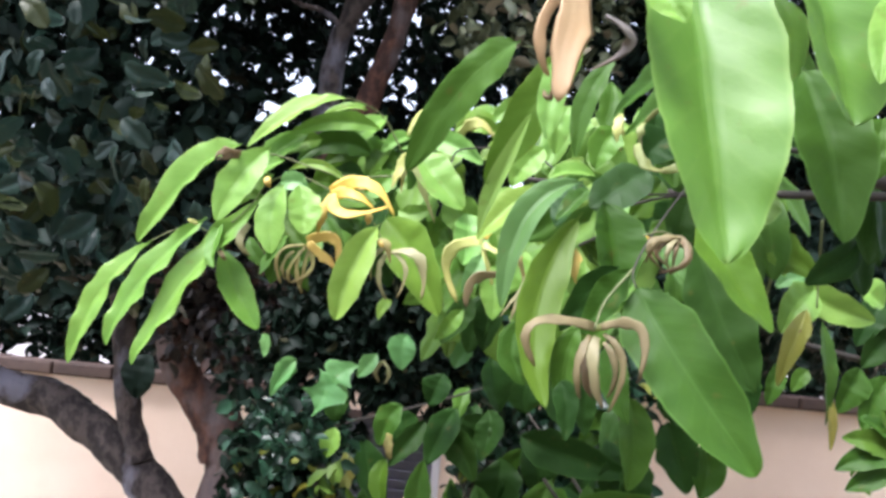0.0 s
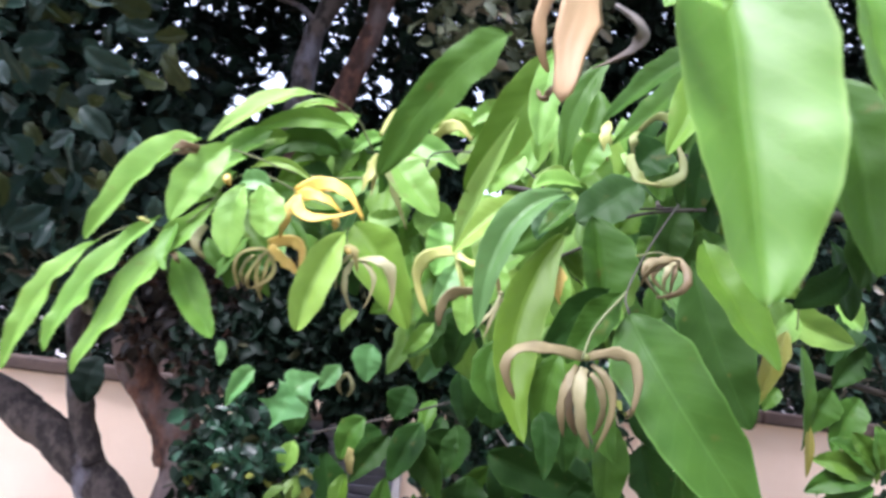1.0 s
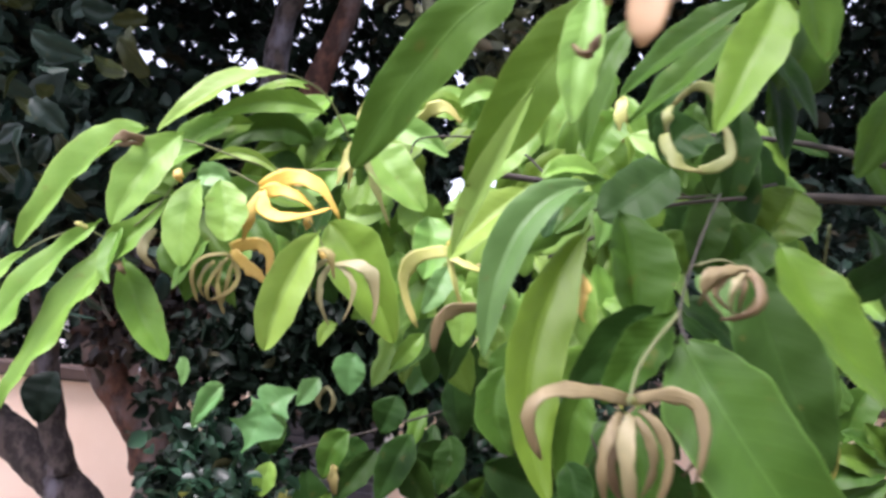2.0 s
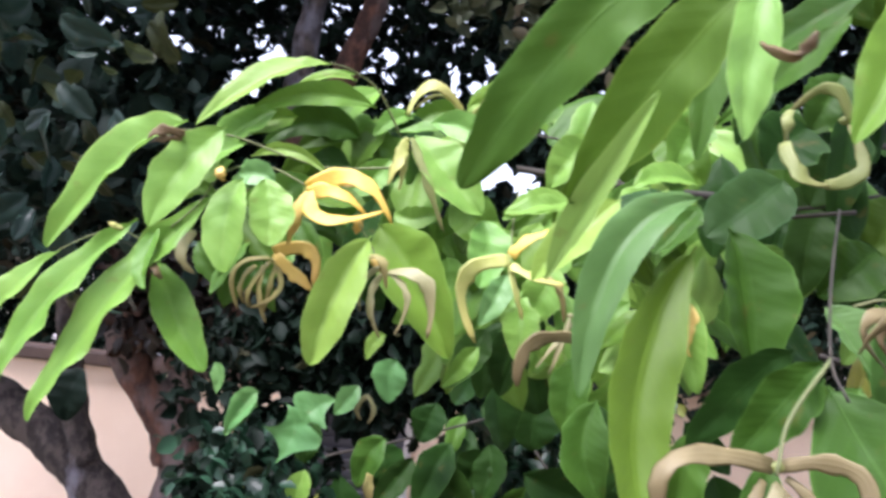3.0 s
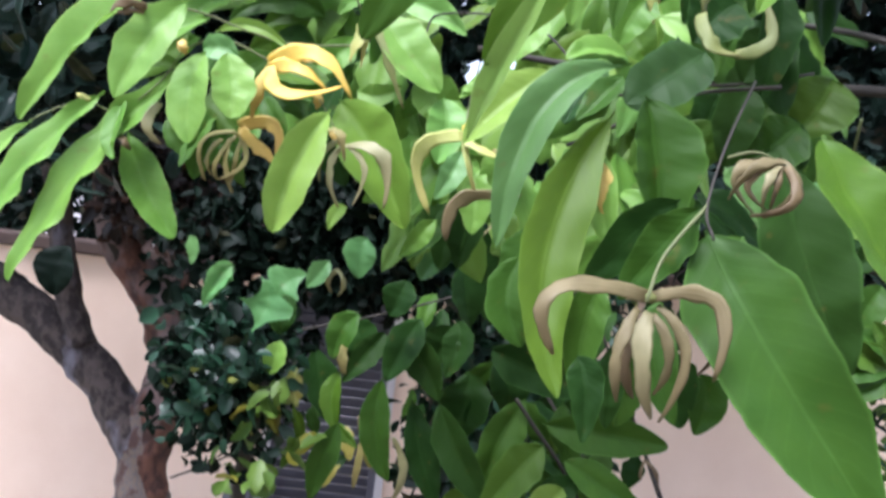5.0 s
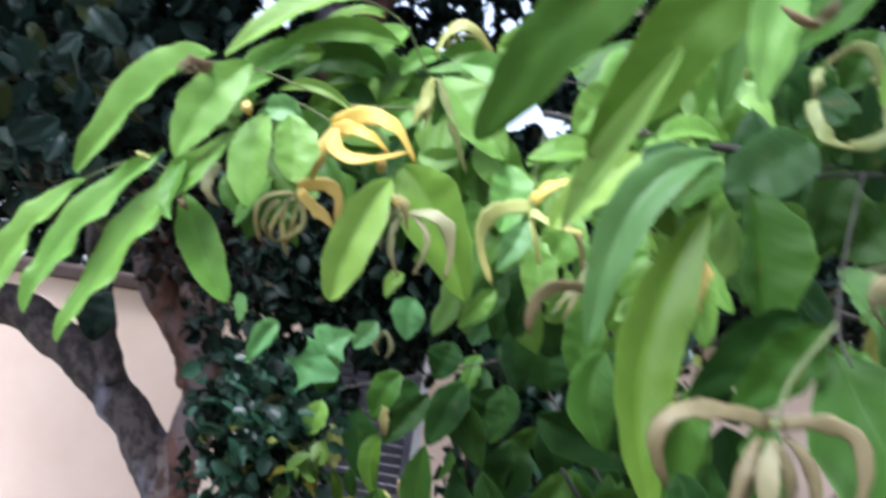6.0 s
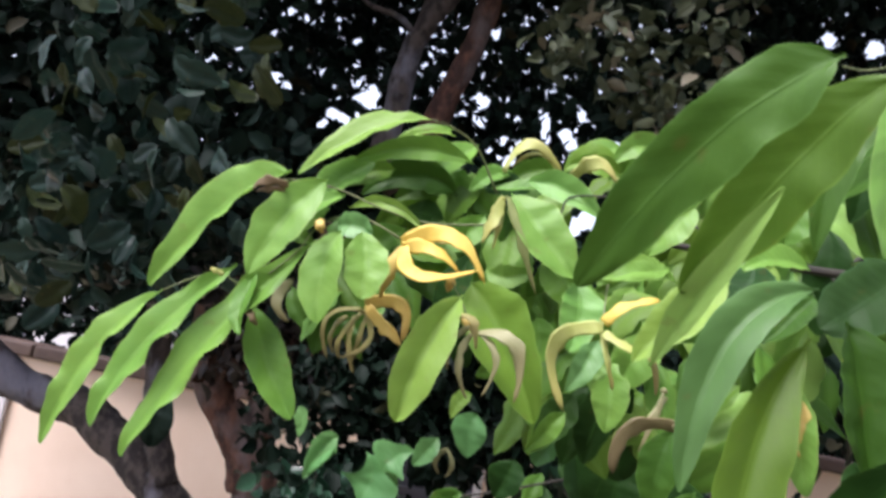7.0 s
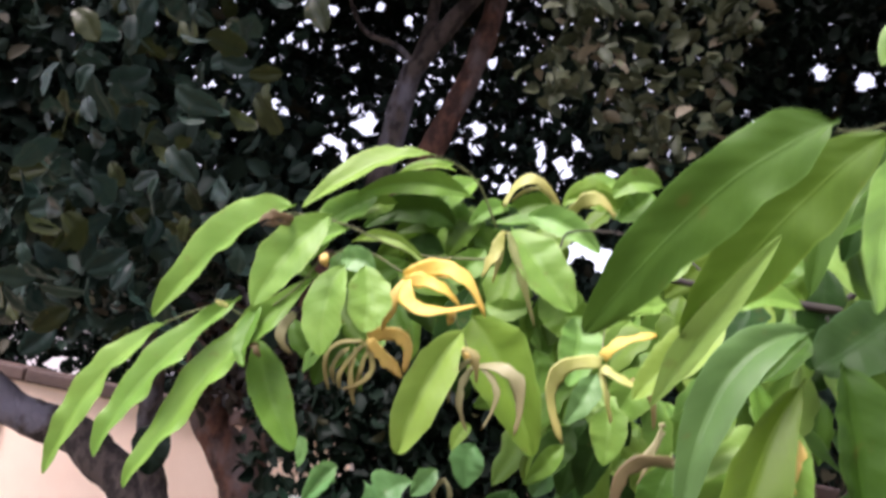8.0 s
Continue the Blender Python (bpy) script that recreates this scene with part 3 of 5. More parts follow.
box(bm, (WIN_L - 0.06, WALL_Y - 0.04, WIN_T), (WIN_R + 0.05, WALL_Y + 0.12, WIN_T + 0.05), 0.006)
part("lintel", bm, tile_brown, window, "dark brown lintel", smooth=False)
bm = bmesh.new()
box(bm, (-0.125, -0.018, 0.0), (0.125, 0.018, 0.62), 0.006)
box(bm, (-0.085, -0.026, 0.06), (0.085, -0.0185, 0.56), 0.003)
leaf_open = part("shutter_leaf", bm, paint_grey, window, "grey shutter leaf swung open", smooth=False)
leaf_open.matrix_basis = pose(-0.93, WALL_Y - 0.1, WIN_B, 0, 4, -38)
bm = bmesh.new()
box(bm, (WIN_L, WALL_Y + 0.02, WIN_B), (WIN_L + 0.05, WALL_Y + 0.06, WIN_T), 0.004)
box(bm, (WIN_R - 0.05, WALL_Y + 0.02, WIN_B), (WIN_R, WALL_Y + 0.06, WIN_T), 0.004)
part("shutter_frame", bm, paint_grey, window, smooth=False)
slat_mesh = None
for k in range(28):
    if slat_mesh is None:
        bm = bmesh.new()
        box(bm, (WIN_L + 0.05, -0.005, -0.036), (WIN_R - 0.05, 0.005, 0.036), 0.003)
        slat = part("slat", bm, paint_grey, window, smooth=False)
        slat_mesh = slat.data
    else:
        slat = new("slat", slat_mesh)
        slat.parent = window
    slat.matrix_basis = pose(0, WALL_Y + 0.045, WIN_B + 0.031 + k * 0.062, 28)

bm = bmesh.new()
box(bm, (-3.2, WALL_Y - 0.05, 0.0), (-3.1, WALL_Y - 0.004, WALL_TOP - 0.02), 0.012)
tagged(part("downpipe", bm, paint_white, None, smooth=False), "white square downpipe on the peach wall", "downpipe")


def neighbour(x0, x1, y, eaves):
    """A pale house beyond the wall, with a stepped tile roof and two shuttered windows."""
    house = thing("neighbour_house", ((x0 + x1) / 2, y, 0), "pale house with brown roof beyond the wall", "house", "houses beyond the wall")
    bm = bmesh.new()
    box(bm, (x0, y, 0), (x1, y + 5.0, eaves), 0.02)
    part("wall", bm, paint_white, house, smooth=False)
    for k in range(4):
        bm = bmesh.new()
        box(bm, (x0 - 0.6 + 0.1 * k, y - 0.4 + 0.8 * k, eaves + 0.36 * k), (x1 + 0.4 - 0.1 * k, y + 0.55 + 0.8 * k, eaves + 0.36 * k + 0.16), 0.02)
        part("roof", bm, tile_brown, house, smooth=False)
    for k in (0.3, 0.72):
        x = x0 + (x1 - x0) * k
        bm = bmesh.new()
        box(bm, (x - 0.55, y - 0.05, 0.9), (x + 0.55, y - 0.004, 2.1), 0.01)
        part("window", bm, paint_grey, house, smooth=False)


neighbour(-1.2, 2.2, 9.6, 2.75)
neighbour(3.0, 9.0, 9.0, 3.38)
neighbour(-13.0, -4.2, 10.5, 3.1)

# ---- the old garden tree ----
tree = thing("garden_tree", (-0.75, 3.2, 0), "dark-leaved garden tree darkened for shade, with forked mottled trunk", "tree")


def limb(name, points, r0, r1, seed, steps=9, bark=bark_tree):
    line = spline(points, steps)
    bm = bmesh.new()
    tube(bm, line, [r0 + (r1 - r0) * k / (len(line) - 1) for k in range(len(line))], 16, 0.22, seed)
    return part(name, bm, bark, tree)


limb("trunk", [(-0.76, 3.2, -0.05), (-0.78, 3.2, 0.6), (-0.80, 3.2, 1.1), (-0.822, 3.20, 1.412), (-0.843, 3.20, 1.550), (-0.858, 3.20, 1.66), (-0.87, 3.20, 1.74)], 0.112, 0.062, 1, 9, bark_fork)
limb("limb", [(-0.826, 3.20, 1.42), (-0.866, 3.20, 1.6), (-0.932, 3.20, 1.703), (-1.051, 3.20, 1.843), (-1.192, 3.20, 1.965), (-1.318, 3.20, 2.043), (-1.472, 3.20, 2.111), (-1.678, 3.15, 2.160), (-1.986, 3.10, 2.367)], 0.079, 0.062, 2)
limb("limb", [(-1.090, 3.18, 1.920), (-1.127, 3.17, 2.035), (-1.161, 3.15, 2.168), (-1.172, 3.12, 2.283), (-1.190, 3.10, 2.414), (-1.208, 3.00, 2.643)], 0.05, 0.034, 3)
limb("limb", [(-0.826, 3.20, 1.42), (-0.826, 3.20, 1.591), (-0.795, 3.20, 1.756), (-0.778, 3.20, 1.898), (-0.786, 3.20, 2.016), (-0.810, 3.20, 2.132), (-0.792, 3.18, 2.273), (-0.756, 3.15, 2.453), (-0.683, 3.10, 2.670), (-0.633, 3.06, 2.877)], 0.082, 0.055, 4, 9, bark_red)
limb("limb", [(-0.786, 3.19, 1.958), (-0.812, 3.17, 2.065), (-0.870, 3.15, 2.147), (-0.932, 3.14, 2.217), (-0.991, 3.10, 2.325), (-1.001, 3.00, 2.579)], 0.08, 0.05, 5, 9, bark_red)
limb("limb", [(-0.55, 3.08, 3.12), (-0.534, 3.08, 3.34), (-0.515, 3.06, 3.54), (-0.476, 3.04, 3.624), (-0.394, 3.0, 3.743), (-0.3, 2.98, 3.9), (-0.2, 2.95, 4.2)], 0.047, 0.022, 6)
limb("limb", [(-0.50, 3.05, 3.58), (-0.476, 3.05, 3.713), (-0.482, 3.08, 3.836), (-0.5, 3.1, 4.1)], 0.03, 0.018, 10)
limb("limb", [(-0.54, 3.12, 3.05), (-0.43, 3.15, 3.247), (-0.377, 3.12, 3.376), (-0.317, 3.1, 3.567), (-0.29, 3.1, 3.7), (-0.273, 3.1, 3.82), (-0.25, 3.1, 4.2)], 0.05, 0.036, 7, 9, bark_red)
limb("limb", [(-0.50, 3.05, 3.582), (-0.576, 3.02, 3.631), (-0.677, 3.0, 3.65), (-0.729, 2.98, 3.7), (-0.78, 2.95, 3.8)], 0.012, 0.006, 8)

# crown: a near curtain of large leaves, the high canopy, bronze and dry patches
crown("crown", tree, foliage_shaded, 6500, scattered((-2.4, 2.5, 2.66), (-0.85, 3.3, 4.2), 130, 0.13, 11), 0.075, 12, 0.62, opened=True)
crown("crown", tree, foliage_shaded, 36000, scattered((-1.3, 3.35, 3.3), (2.8, 4.5, 4.9), 260, 0.2, 13), 0.066, 14, 0.6, opened=True)
crown("crown", tree, foliage_shaded, 22000, scattered((-1.3, 3.3, 2.72), (2.8, 4.4, 3.45), 170, 0.16, 15), 0.066, 16, 0.6, opened=True)
# its far end, out of view, is set by how it shades the wall
crown("crown", tree, foliage_shaded, 14200, scattered((-3.5, 3.0, 2.85), (-1.0, 4.4, 4.9), 190, 0.2, 17), 0.075, 18, 0.6, opened=True)
# unseen cap over the canopy, added to shade what hangs below
crown("crown", tree, foliage_shaded, 9000, scattered((-2.2, 2.2, 4.6), (3.0, 4.6, 5.4), 160, 0.22, 25), 0.08, 26, 0.6, opened=True)
crown("crown", tree, crown_bronze, 1300, scattered((-0.88, 2.7, 2.36), (-0.6, 2.95, 2.64), 16, 0.055, 19), 0.055, 20, 0.55)
crown("crown", tree, foliage_shaded, 7000, scattered((0.5, 3.4, 2.6), (3.2, 4.3, 3.0), 90, 0.12, 65), 0.06, 66, 0.55)
# near-black mass behind the spray: its shade is in the leaf colour
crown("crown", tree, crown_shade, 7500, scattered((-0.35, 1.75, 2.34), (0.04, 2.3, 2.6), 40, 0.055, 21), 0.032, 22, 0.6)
crown("crown", tree, foliage_shaded, 3200, scattered((-0.1, 2.5, 2.3), (0.75, 3.2, 3.0), 44, 0.11, 27), 0.055, 28, 0.55, opened=True)
crown("crown", tree, foliage_shaded, 3600, scattered((0.75, 2.5, 2.62), (2.3, 3.2, 3.1), 50, 0.11, 127), 0.055, 128, 0.55, opened=True)
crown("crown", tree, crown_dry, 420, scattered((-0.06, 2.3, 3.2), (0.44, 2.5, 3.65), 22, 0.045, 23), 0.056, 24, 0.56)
# mostly out of view above the near side, added to shade the limbs
crown("crown", tree, foliage_shaded, 14000, scattered((-2.2, 1.9, 4.05), (2.8, 2.9, 5.0), 200, 0.18, 29), 0.075, 30, 0.6, opened=True)

rng = random.Random(31)
shapes = []
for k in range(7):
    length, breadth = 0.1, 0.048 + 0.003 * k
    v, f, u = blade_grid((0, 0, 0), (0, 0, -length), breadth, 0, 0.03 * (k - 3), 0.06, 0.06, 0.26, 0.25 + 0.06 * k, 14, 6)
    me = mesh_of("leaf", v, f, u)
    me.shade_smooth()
    me.materials.append(leaf_shade_olive if k in (2, 5) else leaf_shade)
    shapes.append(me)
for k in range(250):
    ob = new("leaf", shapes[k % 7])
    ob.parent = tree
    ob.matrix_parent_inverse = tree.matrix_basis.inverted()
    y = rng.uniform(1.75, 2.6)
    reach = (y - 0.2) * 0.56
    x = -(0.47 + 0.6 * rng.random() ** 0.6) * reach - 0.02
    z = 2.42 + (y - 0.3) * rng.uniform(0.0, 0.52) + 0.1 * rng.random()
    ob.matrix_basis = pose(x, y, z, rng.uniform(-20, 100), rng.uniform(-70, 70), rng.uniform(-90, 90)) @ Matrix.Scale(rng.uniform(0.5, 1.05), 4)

# ---- low bushes ----
bush = thing("small_leaved_bush", (-0.25, 1.6, 0), "dense bush of small round blue-green leaves", "bush")
stem(bush, [(-0.25, 1.7, 0.0), (-0.22, 1.65, 1.0), (-0.18, 1.55, 2.0), (-0.15, 1.5, 2.2)], 0.02, 0.008, "stem", bark_twig)
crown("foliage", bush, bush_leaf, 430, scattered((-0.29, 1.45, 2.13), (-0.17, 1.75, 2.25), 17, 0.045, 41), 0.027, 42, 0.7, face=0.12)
# near-black leaves inside, dulled ones outside: the bush's shadow put into colour
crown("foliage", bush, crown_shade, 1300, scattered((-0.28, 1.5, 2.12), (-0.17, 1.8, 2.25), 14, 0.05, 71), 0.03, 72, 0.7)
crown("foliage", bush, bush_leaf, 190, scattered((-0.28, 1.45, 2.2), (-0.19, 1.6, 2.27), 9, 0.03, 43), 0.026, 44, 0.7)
crown("foliage", bush, bush_lime, 34, scattered((-0.2, 1.4, 2.09), (-0.1, 1.5, 2.17), 9, 0.02, 45), 0.038, 46, 0.6)

hedge = thing("dark_hedge", (0.15, 2.2, 0), "dark green hedge bush in the shade below the boughs", "bush")
stem(hedge, [(0.15, 2.2, 0.0), (0.16, 2.2, 0.9), (0.13, 2.15, 1.8), (0.1, 2.1, 2.2)], 0.02, 0.008, "stem", bark_twig)
stem(hedge, [(0.15, 2.2, 0.9), (0.3, 2.25, 1.5), (0.38, 2.2, 2.1)], 0.012, 0.006, "stem", bark_twig)
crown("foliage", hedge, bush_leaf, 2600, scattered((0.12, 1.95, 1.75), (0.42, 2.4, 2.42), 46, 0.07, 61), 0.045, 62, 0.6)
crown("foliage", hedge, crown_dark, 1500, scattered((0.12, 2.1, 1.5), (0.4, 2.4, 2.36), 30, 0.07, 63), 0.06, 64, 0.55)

far_hedge = thing("far_hedge", (-3.2, 6.6, 0), "dark hedge trees standing beyond the garden wall", "hedge")
stem(far_hedge, [(-3.2, 6.6, 0.0), (-3.25, 6.6, 1.2), (-3.1, 6.6, 2.4), (-3.15, 6.6, 3.2)], 0.07, 0.03, "trunk", bark_twig)
crown("foliage", far_hedge, foliage_shaded, 27000, scattered((-6.4, 5.95, 1.9), (0.4, 7.2, 3.5), 230, 0.22, 67), 0.11, 68, 0.55, opened=True)

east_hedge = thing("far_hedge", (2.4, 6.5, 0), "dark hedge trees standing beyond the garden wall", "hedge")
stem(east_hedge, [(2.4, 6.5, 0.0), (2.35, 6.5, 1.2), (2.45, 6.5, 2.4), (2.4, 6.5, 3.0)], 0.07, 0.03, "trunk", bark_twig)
crown("foliage", east_hedge, foliage_shaded, 9000, scattered((0.5, 5.95, 2.2), (4.6, 7.0, 3.3), 120, 0.2, 167), 0.1, 168, 0.55, opened=True)

side_bush = thing("side_bush", (1.5, 2.4, 0), "loose green bush beside the wall", "bush")
stem(side_bush, [(1.5, 2.4, 0.0), (1.45, 2.4, 1.2), (1.4, 2.35, 2.2), (1.3, 2.3, 2.6)], 0.03, 0.01, "stem", bark_twig)
stem(side_bush, [(1.9, 2.5, 2.3), (1.4, 2.4, 2.45), (1.05, 2.3, 2.5), (0.9, 2.25, 2.52)], 0.012, 0.007, "stem", bark_twig)
# leaves of the side bush that hang in front of the wall
curved_leaf(side_bush, (0.743, 2.200, 2.439), (0.756, 2.200, 2.389), (0.774, 2.200, 2.328), 0.0741, leaf_mature_shade, roll=10)
curved_leaf(side_bush, (0.834, 2.200, 2.464), (0.824, 2.200, 2.411), (0.813, 2.200, 2.357), 0.0513, leaf_mature_dim, roll=-10)
curved_leaf(side_bush, (0.909, 2.200, 2.452), (0.892, 2.200, 2.429), (0.872, 2.200, 2.395), 0.0427, leaf_mature_dim, roll=14)
curved_leaf(side_bush, (1.040, 2.200, 2.467), (1.011, 2.200, 2.420), (0.983, 2.200, 2.353), 0.0826, leaf_mature_dim, roll=-14)
curved_leaf(side_bush, (1.106, 2.200, 2.455), (1.077, 2.200, 2.396), (1.046, 2.200, 2.318), 0.0855, leaf_mature_dim, roll=10)
curved_leaf(side_bush, (1.098, 2.100, 2.269), (1.014, 2.100, 2.261), (0.936, 2.100, 2.226), 0.0624, leaf_mature_dim, roll=10)
curved_leaf(side_bush, (1.098, 2.100, 2.275), (1.026, 2.100, 2.296), (0.950, 2.100, 2.299), 0.0624, leaf_mature, roll=-12)
curved_leaf(side_bush, (1.101, 2.100, 2.279), (1.051, 2.100, 2.321), (0.987, 2.100, 2.348), 0.0624, leaf_mature_dim, roll=14)
curved_leaf(side_bush, (1.104, 2.100, 2.285), (1.076, 2.100, 2.330), (1.038, 2.100, 2.371), 0.0596, leaf_mature_dim, roll=-8)
curved_leaf(side_bush, (1.098, 2.100, 2.256), (1.029, 2.100, 2.222), (0.960, 2.100, 2.182), 0.0624, leaf_mature_dim, roll=8)
curved_leaf(side_bush, (1.110, 2.100, 2.289), (1.104, 2.100, 2.346), (1.093, 2.100, 2.394), 0.0596, leaf_mature, roll=8)
curved_leaf(side_bush, (1.166, 2.300, 2.673), (1.110, 2.300, 2.606), (1.070, 2.300, 2.528), 0.0807, leaf_mature_shade, roll=12)
curved_leaf(side_bush, (1.184, 2.300, 2.586), (1.127, 2.300, 2.535), (1.087, 2.300, 2.472), 0.0807, leaf_mature_shade, roll=-12)
crown("foliage", side_bush, bush_lime, 420, scattered((1.34, 2.2, 1.7), (1.7, 2.7, 2.42), 24, 0.07, 47), 0.055, 48, 0.5)
crown("foliage", side_bush, bush_leaf, 420, scattered((1.34, 2.3, 1.7), (1.7, 2.7, 2.5), 24, 0.07, 51), 0.05, 52, 0.5)
crown("foliage", side_bush, crown_dark, 700, scattered((0.95, 2.3, 2.56), (1.7, 2.8, 2.78), 22, 0.07, 49), 0.055, 50, 0.55)

# ---- the flowering shrub ----
shrub = thing("flowering_shrub", (1.05, 1.15, 0), "flowering shrub with bright green leaves and yellow blossoms", "shrub")
stem(shrub, [(1.05, 1.15, 0.0), (1.02, 1.12, 0.9), (0.95, 1.05, 1.8), (0.85, 0.98, 2.5), (0.7, 0.9, 2.85)], 0.03, 0.012, "trunk", bark_twig)
stem(shrub, [(0.9, 1.0, 2.3), (0.75, 0.97, 2.5), (0.6, 0.94, 2.58), (0.42, 0.93, 2.6)], 0.012, 0.006, "branch", bark_twig)
stem(shrub, [(0.95, 1.06, 1.9), (0.75, 1.3, 1.92), (0.5, 1.5, 1.96), (0.32, 1.6, 2.06)], 0.012, 0.006, "branch", bark_twig)
stem(shrub, [(0.62, 0.95, 2.6), (0.45, 1.1, 2.62), (0.25, 1.2, 2.63), (0.08, 1.22, 2.64)], 0.006, 0.0035, "branch", bark_twig)


# the first four only carry the unseen leaves added overhead for shade
for points in (
    [(0.74, 0.93, 2.8), (0.68, 0.85, 2.95), (0.6, 0.75, 3.05), (0.45, 0.7, 3.1)],
    [(0.72, 0.91, 2.84), (0.78, 0.6, 3.0), (0.76, 0.3, 3.04), (0.82, -0.1, 2.98)],
    [(0.76, 0.55, 3.01), (0.6, 0.45, 3.05), (0.52, 0.3, 3.02)],
    [(0.76, 0.95, 2.75), (0.72, 1.1, 3.0), (0.5, 1.15, 3.1), (0.38, 1.1, 3.06)],
    [(0.55, 1.02, 2.61), (0.5, 1.2, 2.7), (0.4, 1.32, 2.74), (0.28, 1.36, 2.73)],
    [(0.42, 1.31, 2.74), (0.3, 1.26, 2.62), (0.2, 1.3, 2.56)],
    [(0.5, 1.5, 1.96), (0.44, 1.68, 2.15), (0.34, 1.78, 2.38)],
    [(0.42, 1.55, 1.99), (0.32, 1.75, 2.15), (0.2, 1.82, 2.3)],
):
    stem(shrub, points, 0.005, 0.002, "branch", bark_twig)


SIGHT_HOLLOW = (Vector((0.04, 0.9, 2.55)), Vector((0.17, 1.9, 2.79)))  # a camera sight line kept clear of leaves, to fit the view


def tuft(count, lo, hi, sizes, mats, seed):
    """Hanging leaves strewn through a part of the bush, past counting: one mesh."""
    rng = random.Random(seed)
    kinds = list(dict.fromkeys(mats))
    verts, faces, uvs, slots = [], [], [], []
    for k in range(count):
        base = [rng.uniform(a, b) for a, b in zip(lo, hi)]
        turn, size = rng.uniform(-2.6, -0.5), rng.uniform(*sizes)
        tip = (base[0] + size * math.cos(turn), base[1] - rng.uniform(-0.01, 0.04), base[2] + size * math.sin(turn))
        breadth, mat, roll, side = size * rng.uniform(0.38, 0.5), rng.choice(mats), rng.uniform(-35, 35), rng.uniform(-0.06, 0.06)
        wave, blunt = rng.uniform(0.02, 0.08), rng.uniform(0.0, 0.35)
        spine = [Vector(base).lerp(Vector(tip), q) for q in (0.0, 0.35, 0.7, 1.0)]
        if min((p - intersect_point_line(p, *SIGHT_HOLLOW)[0]).length for p in spine) < 0.05:
            continue
        v, f, u = blade_grid(base, tip, breadth, roll, side, 0.05, wave, 0.24, blunt, 18, 6)
        faces += [tuple(len(verts) + i for i in face) for face in f]
        slots += [kinds.index(mat)] * len(f)
        verts += v
        uvs += u
    me = mesh_of("foliage", verts, faces, uvs)
    ob = mesh_part("foliage", me, kinds[0], shrub)
    for mat in kinds[1:]:
        me.materials.append(mat)
    me.polygons.foreach_set("material_index", slots)
    return tagged(ob, kind="stuff")


tuft(84, (0.02, 1.22, 2.46), (0.32, 1.46, 2.74), (0.06, 0.11), (leaf_lime, leaf_lime, leaf_mid, leaf_mid, leaf_pale, leaf_olive), 77)
tuft(34, (0.20, 0.98, 2.52), (0.58, 1.4, 2.8), (0.08, 0.13), (leaf_mature, leaf_mature_shade, leaf_mature_shade), 78)
tuft(30, (0.16, 1.66, 2.0), (0.44, 1.9, 2.4), (0.09, 0.14), (leaf_mature_shade, leaf_mature_shade, leaf_mature), 79)
# next four: unseen leaves overhead, added to shade the shrub's right side
tuft(110, (0.30, 0.55, 2.86), (0.85, 1.25, 3.2), (0.11, 0.17), (leaf_mature, leaf_mature, leaf_mid), 80)
tuft(90, (0.46, 0.2, 2.86), (1.0, 0.6, 3.15), (0.11, 0.17), (leaf_mature, leaf_mature, leaf_mid), 81)
tuft(60, (0.5, -0.35, 2.75), (1.15, 0.2, 3.1), (0.11, 0.17), (leaf_mature, leaf_mature, leaf_mid), 82)
tuft(70, (0.16, 0.3, 2.95), (0.75, 0.95, 3.25), (0.11, 0.17), (leaf_mature, leaf_mature, leaf_mid), 87)
tuft(44, (-0.17, 1.24, 2.58), (0.06, 1.34, 2.7), (0.06, 0.1), (leaf_mature, leaf_mid, leaf_mid, leaf_olive), 88)
tuft(20, (-0.24, 1.18, 2.52), (-0.12, 1.26, 2.62), (0.05, 0.08), (leaf_mature, leaf_mid), 89)
tuft(120, (0.10, 1.36, 2.62), (0.50, 1.6, 2.80), (0.07, 0.12), (leaf_lime, leaf_mid, leaf_mid, leaf_mature, leaf_olive), 90)
tuft(10, (-0.06, 1.62, 2.14), (0.18, 1.85, 2.36), (0.05, 0.09), (leaf_mature_shade, leaf_mature_shade, leaf_mature, leaf_olive), 83)
tuft(12, (-0.15, 1.5, 2.08), (0.02, 1.6, 2.22), (0.035, 0.055), (leaf_fade, leaf_fade, leaf_olive, leaf_mature_shade), 84)
# the long spray of young leaves
stem(shrub, [(-0.042, 1.190, 2.652), (-0.068, 1.167, 2.690), (-0.094, 1.143, 2.700), (-0.111, 1.120, 2.697)], 0.0012, 0.0008, "stem", bark_green)
stem(shrub, [(-0.035, 1.170, 2.617), (-0.099, 1.150, 2.604), (-0.136, 1.130, 2.605), (-0.180, 1.120, 2.615), (-0.205, 1.110, 2.616), (-0.232, 1.100, 2.613), (-0.238, 1.070, 2.596)], 0.0013, 0.0007, "stem", bark_green)
stem(shrub, [(-0.114, 1.130, 2.579), (-0.160, 1.123, 2.594), (-0.194, 1.116, 2.581), (-0.212, 1.109, 2.547), (-0.245, 1.101, 2.512), (-0.270, 1.094, 2.517), (-0.292, 1.087, 2.508), (-0.314, 1.080, 2.492)], 0.0011, 0.0006, "stem", bark_green)
curved_leaf(shrub, (-0.321, 1.100, 2.494), (-0.367, 1.093, 2.423), (-0.392, 1.085, 2.342), 0.0335, leaf_lime, wave=0.17, roll=14, fold=0.36)
curved_leaf(shrub, (-0.257, 1.095, 2.528), (-0.316, 1.083, 2.442), (-0.344, 1.070, 2.367), 0.0350, leaf_lime, wave=0.18, roll=10, fold=0.34)
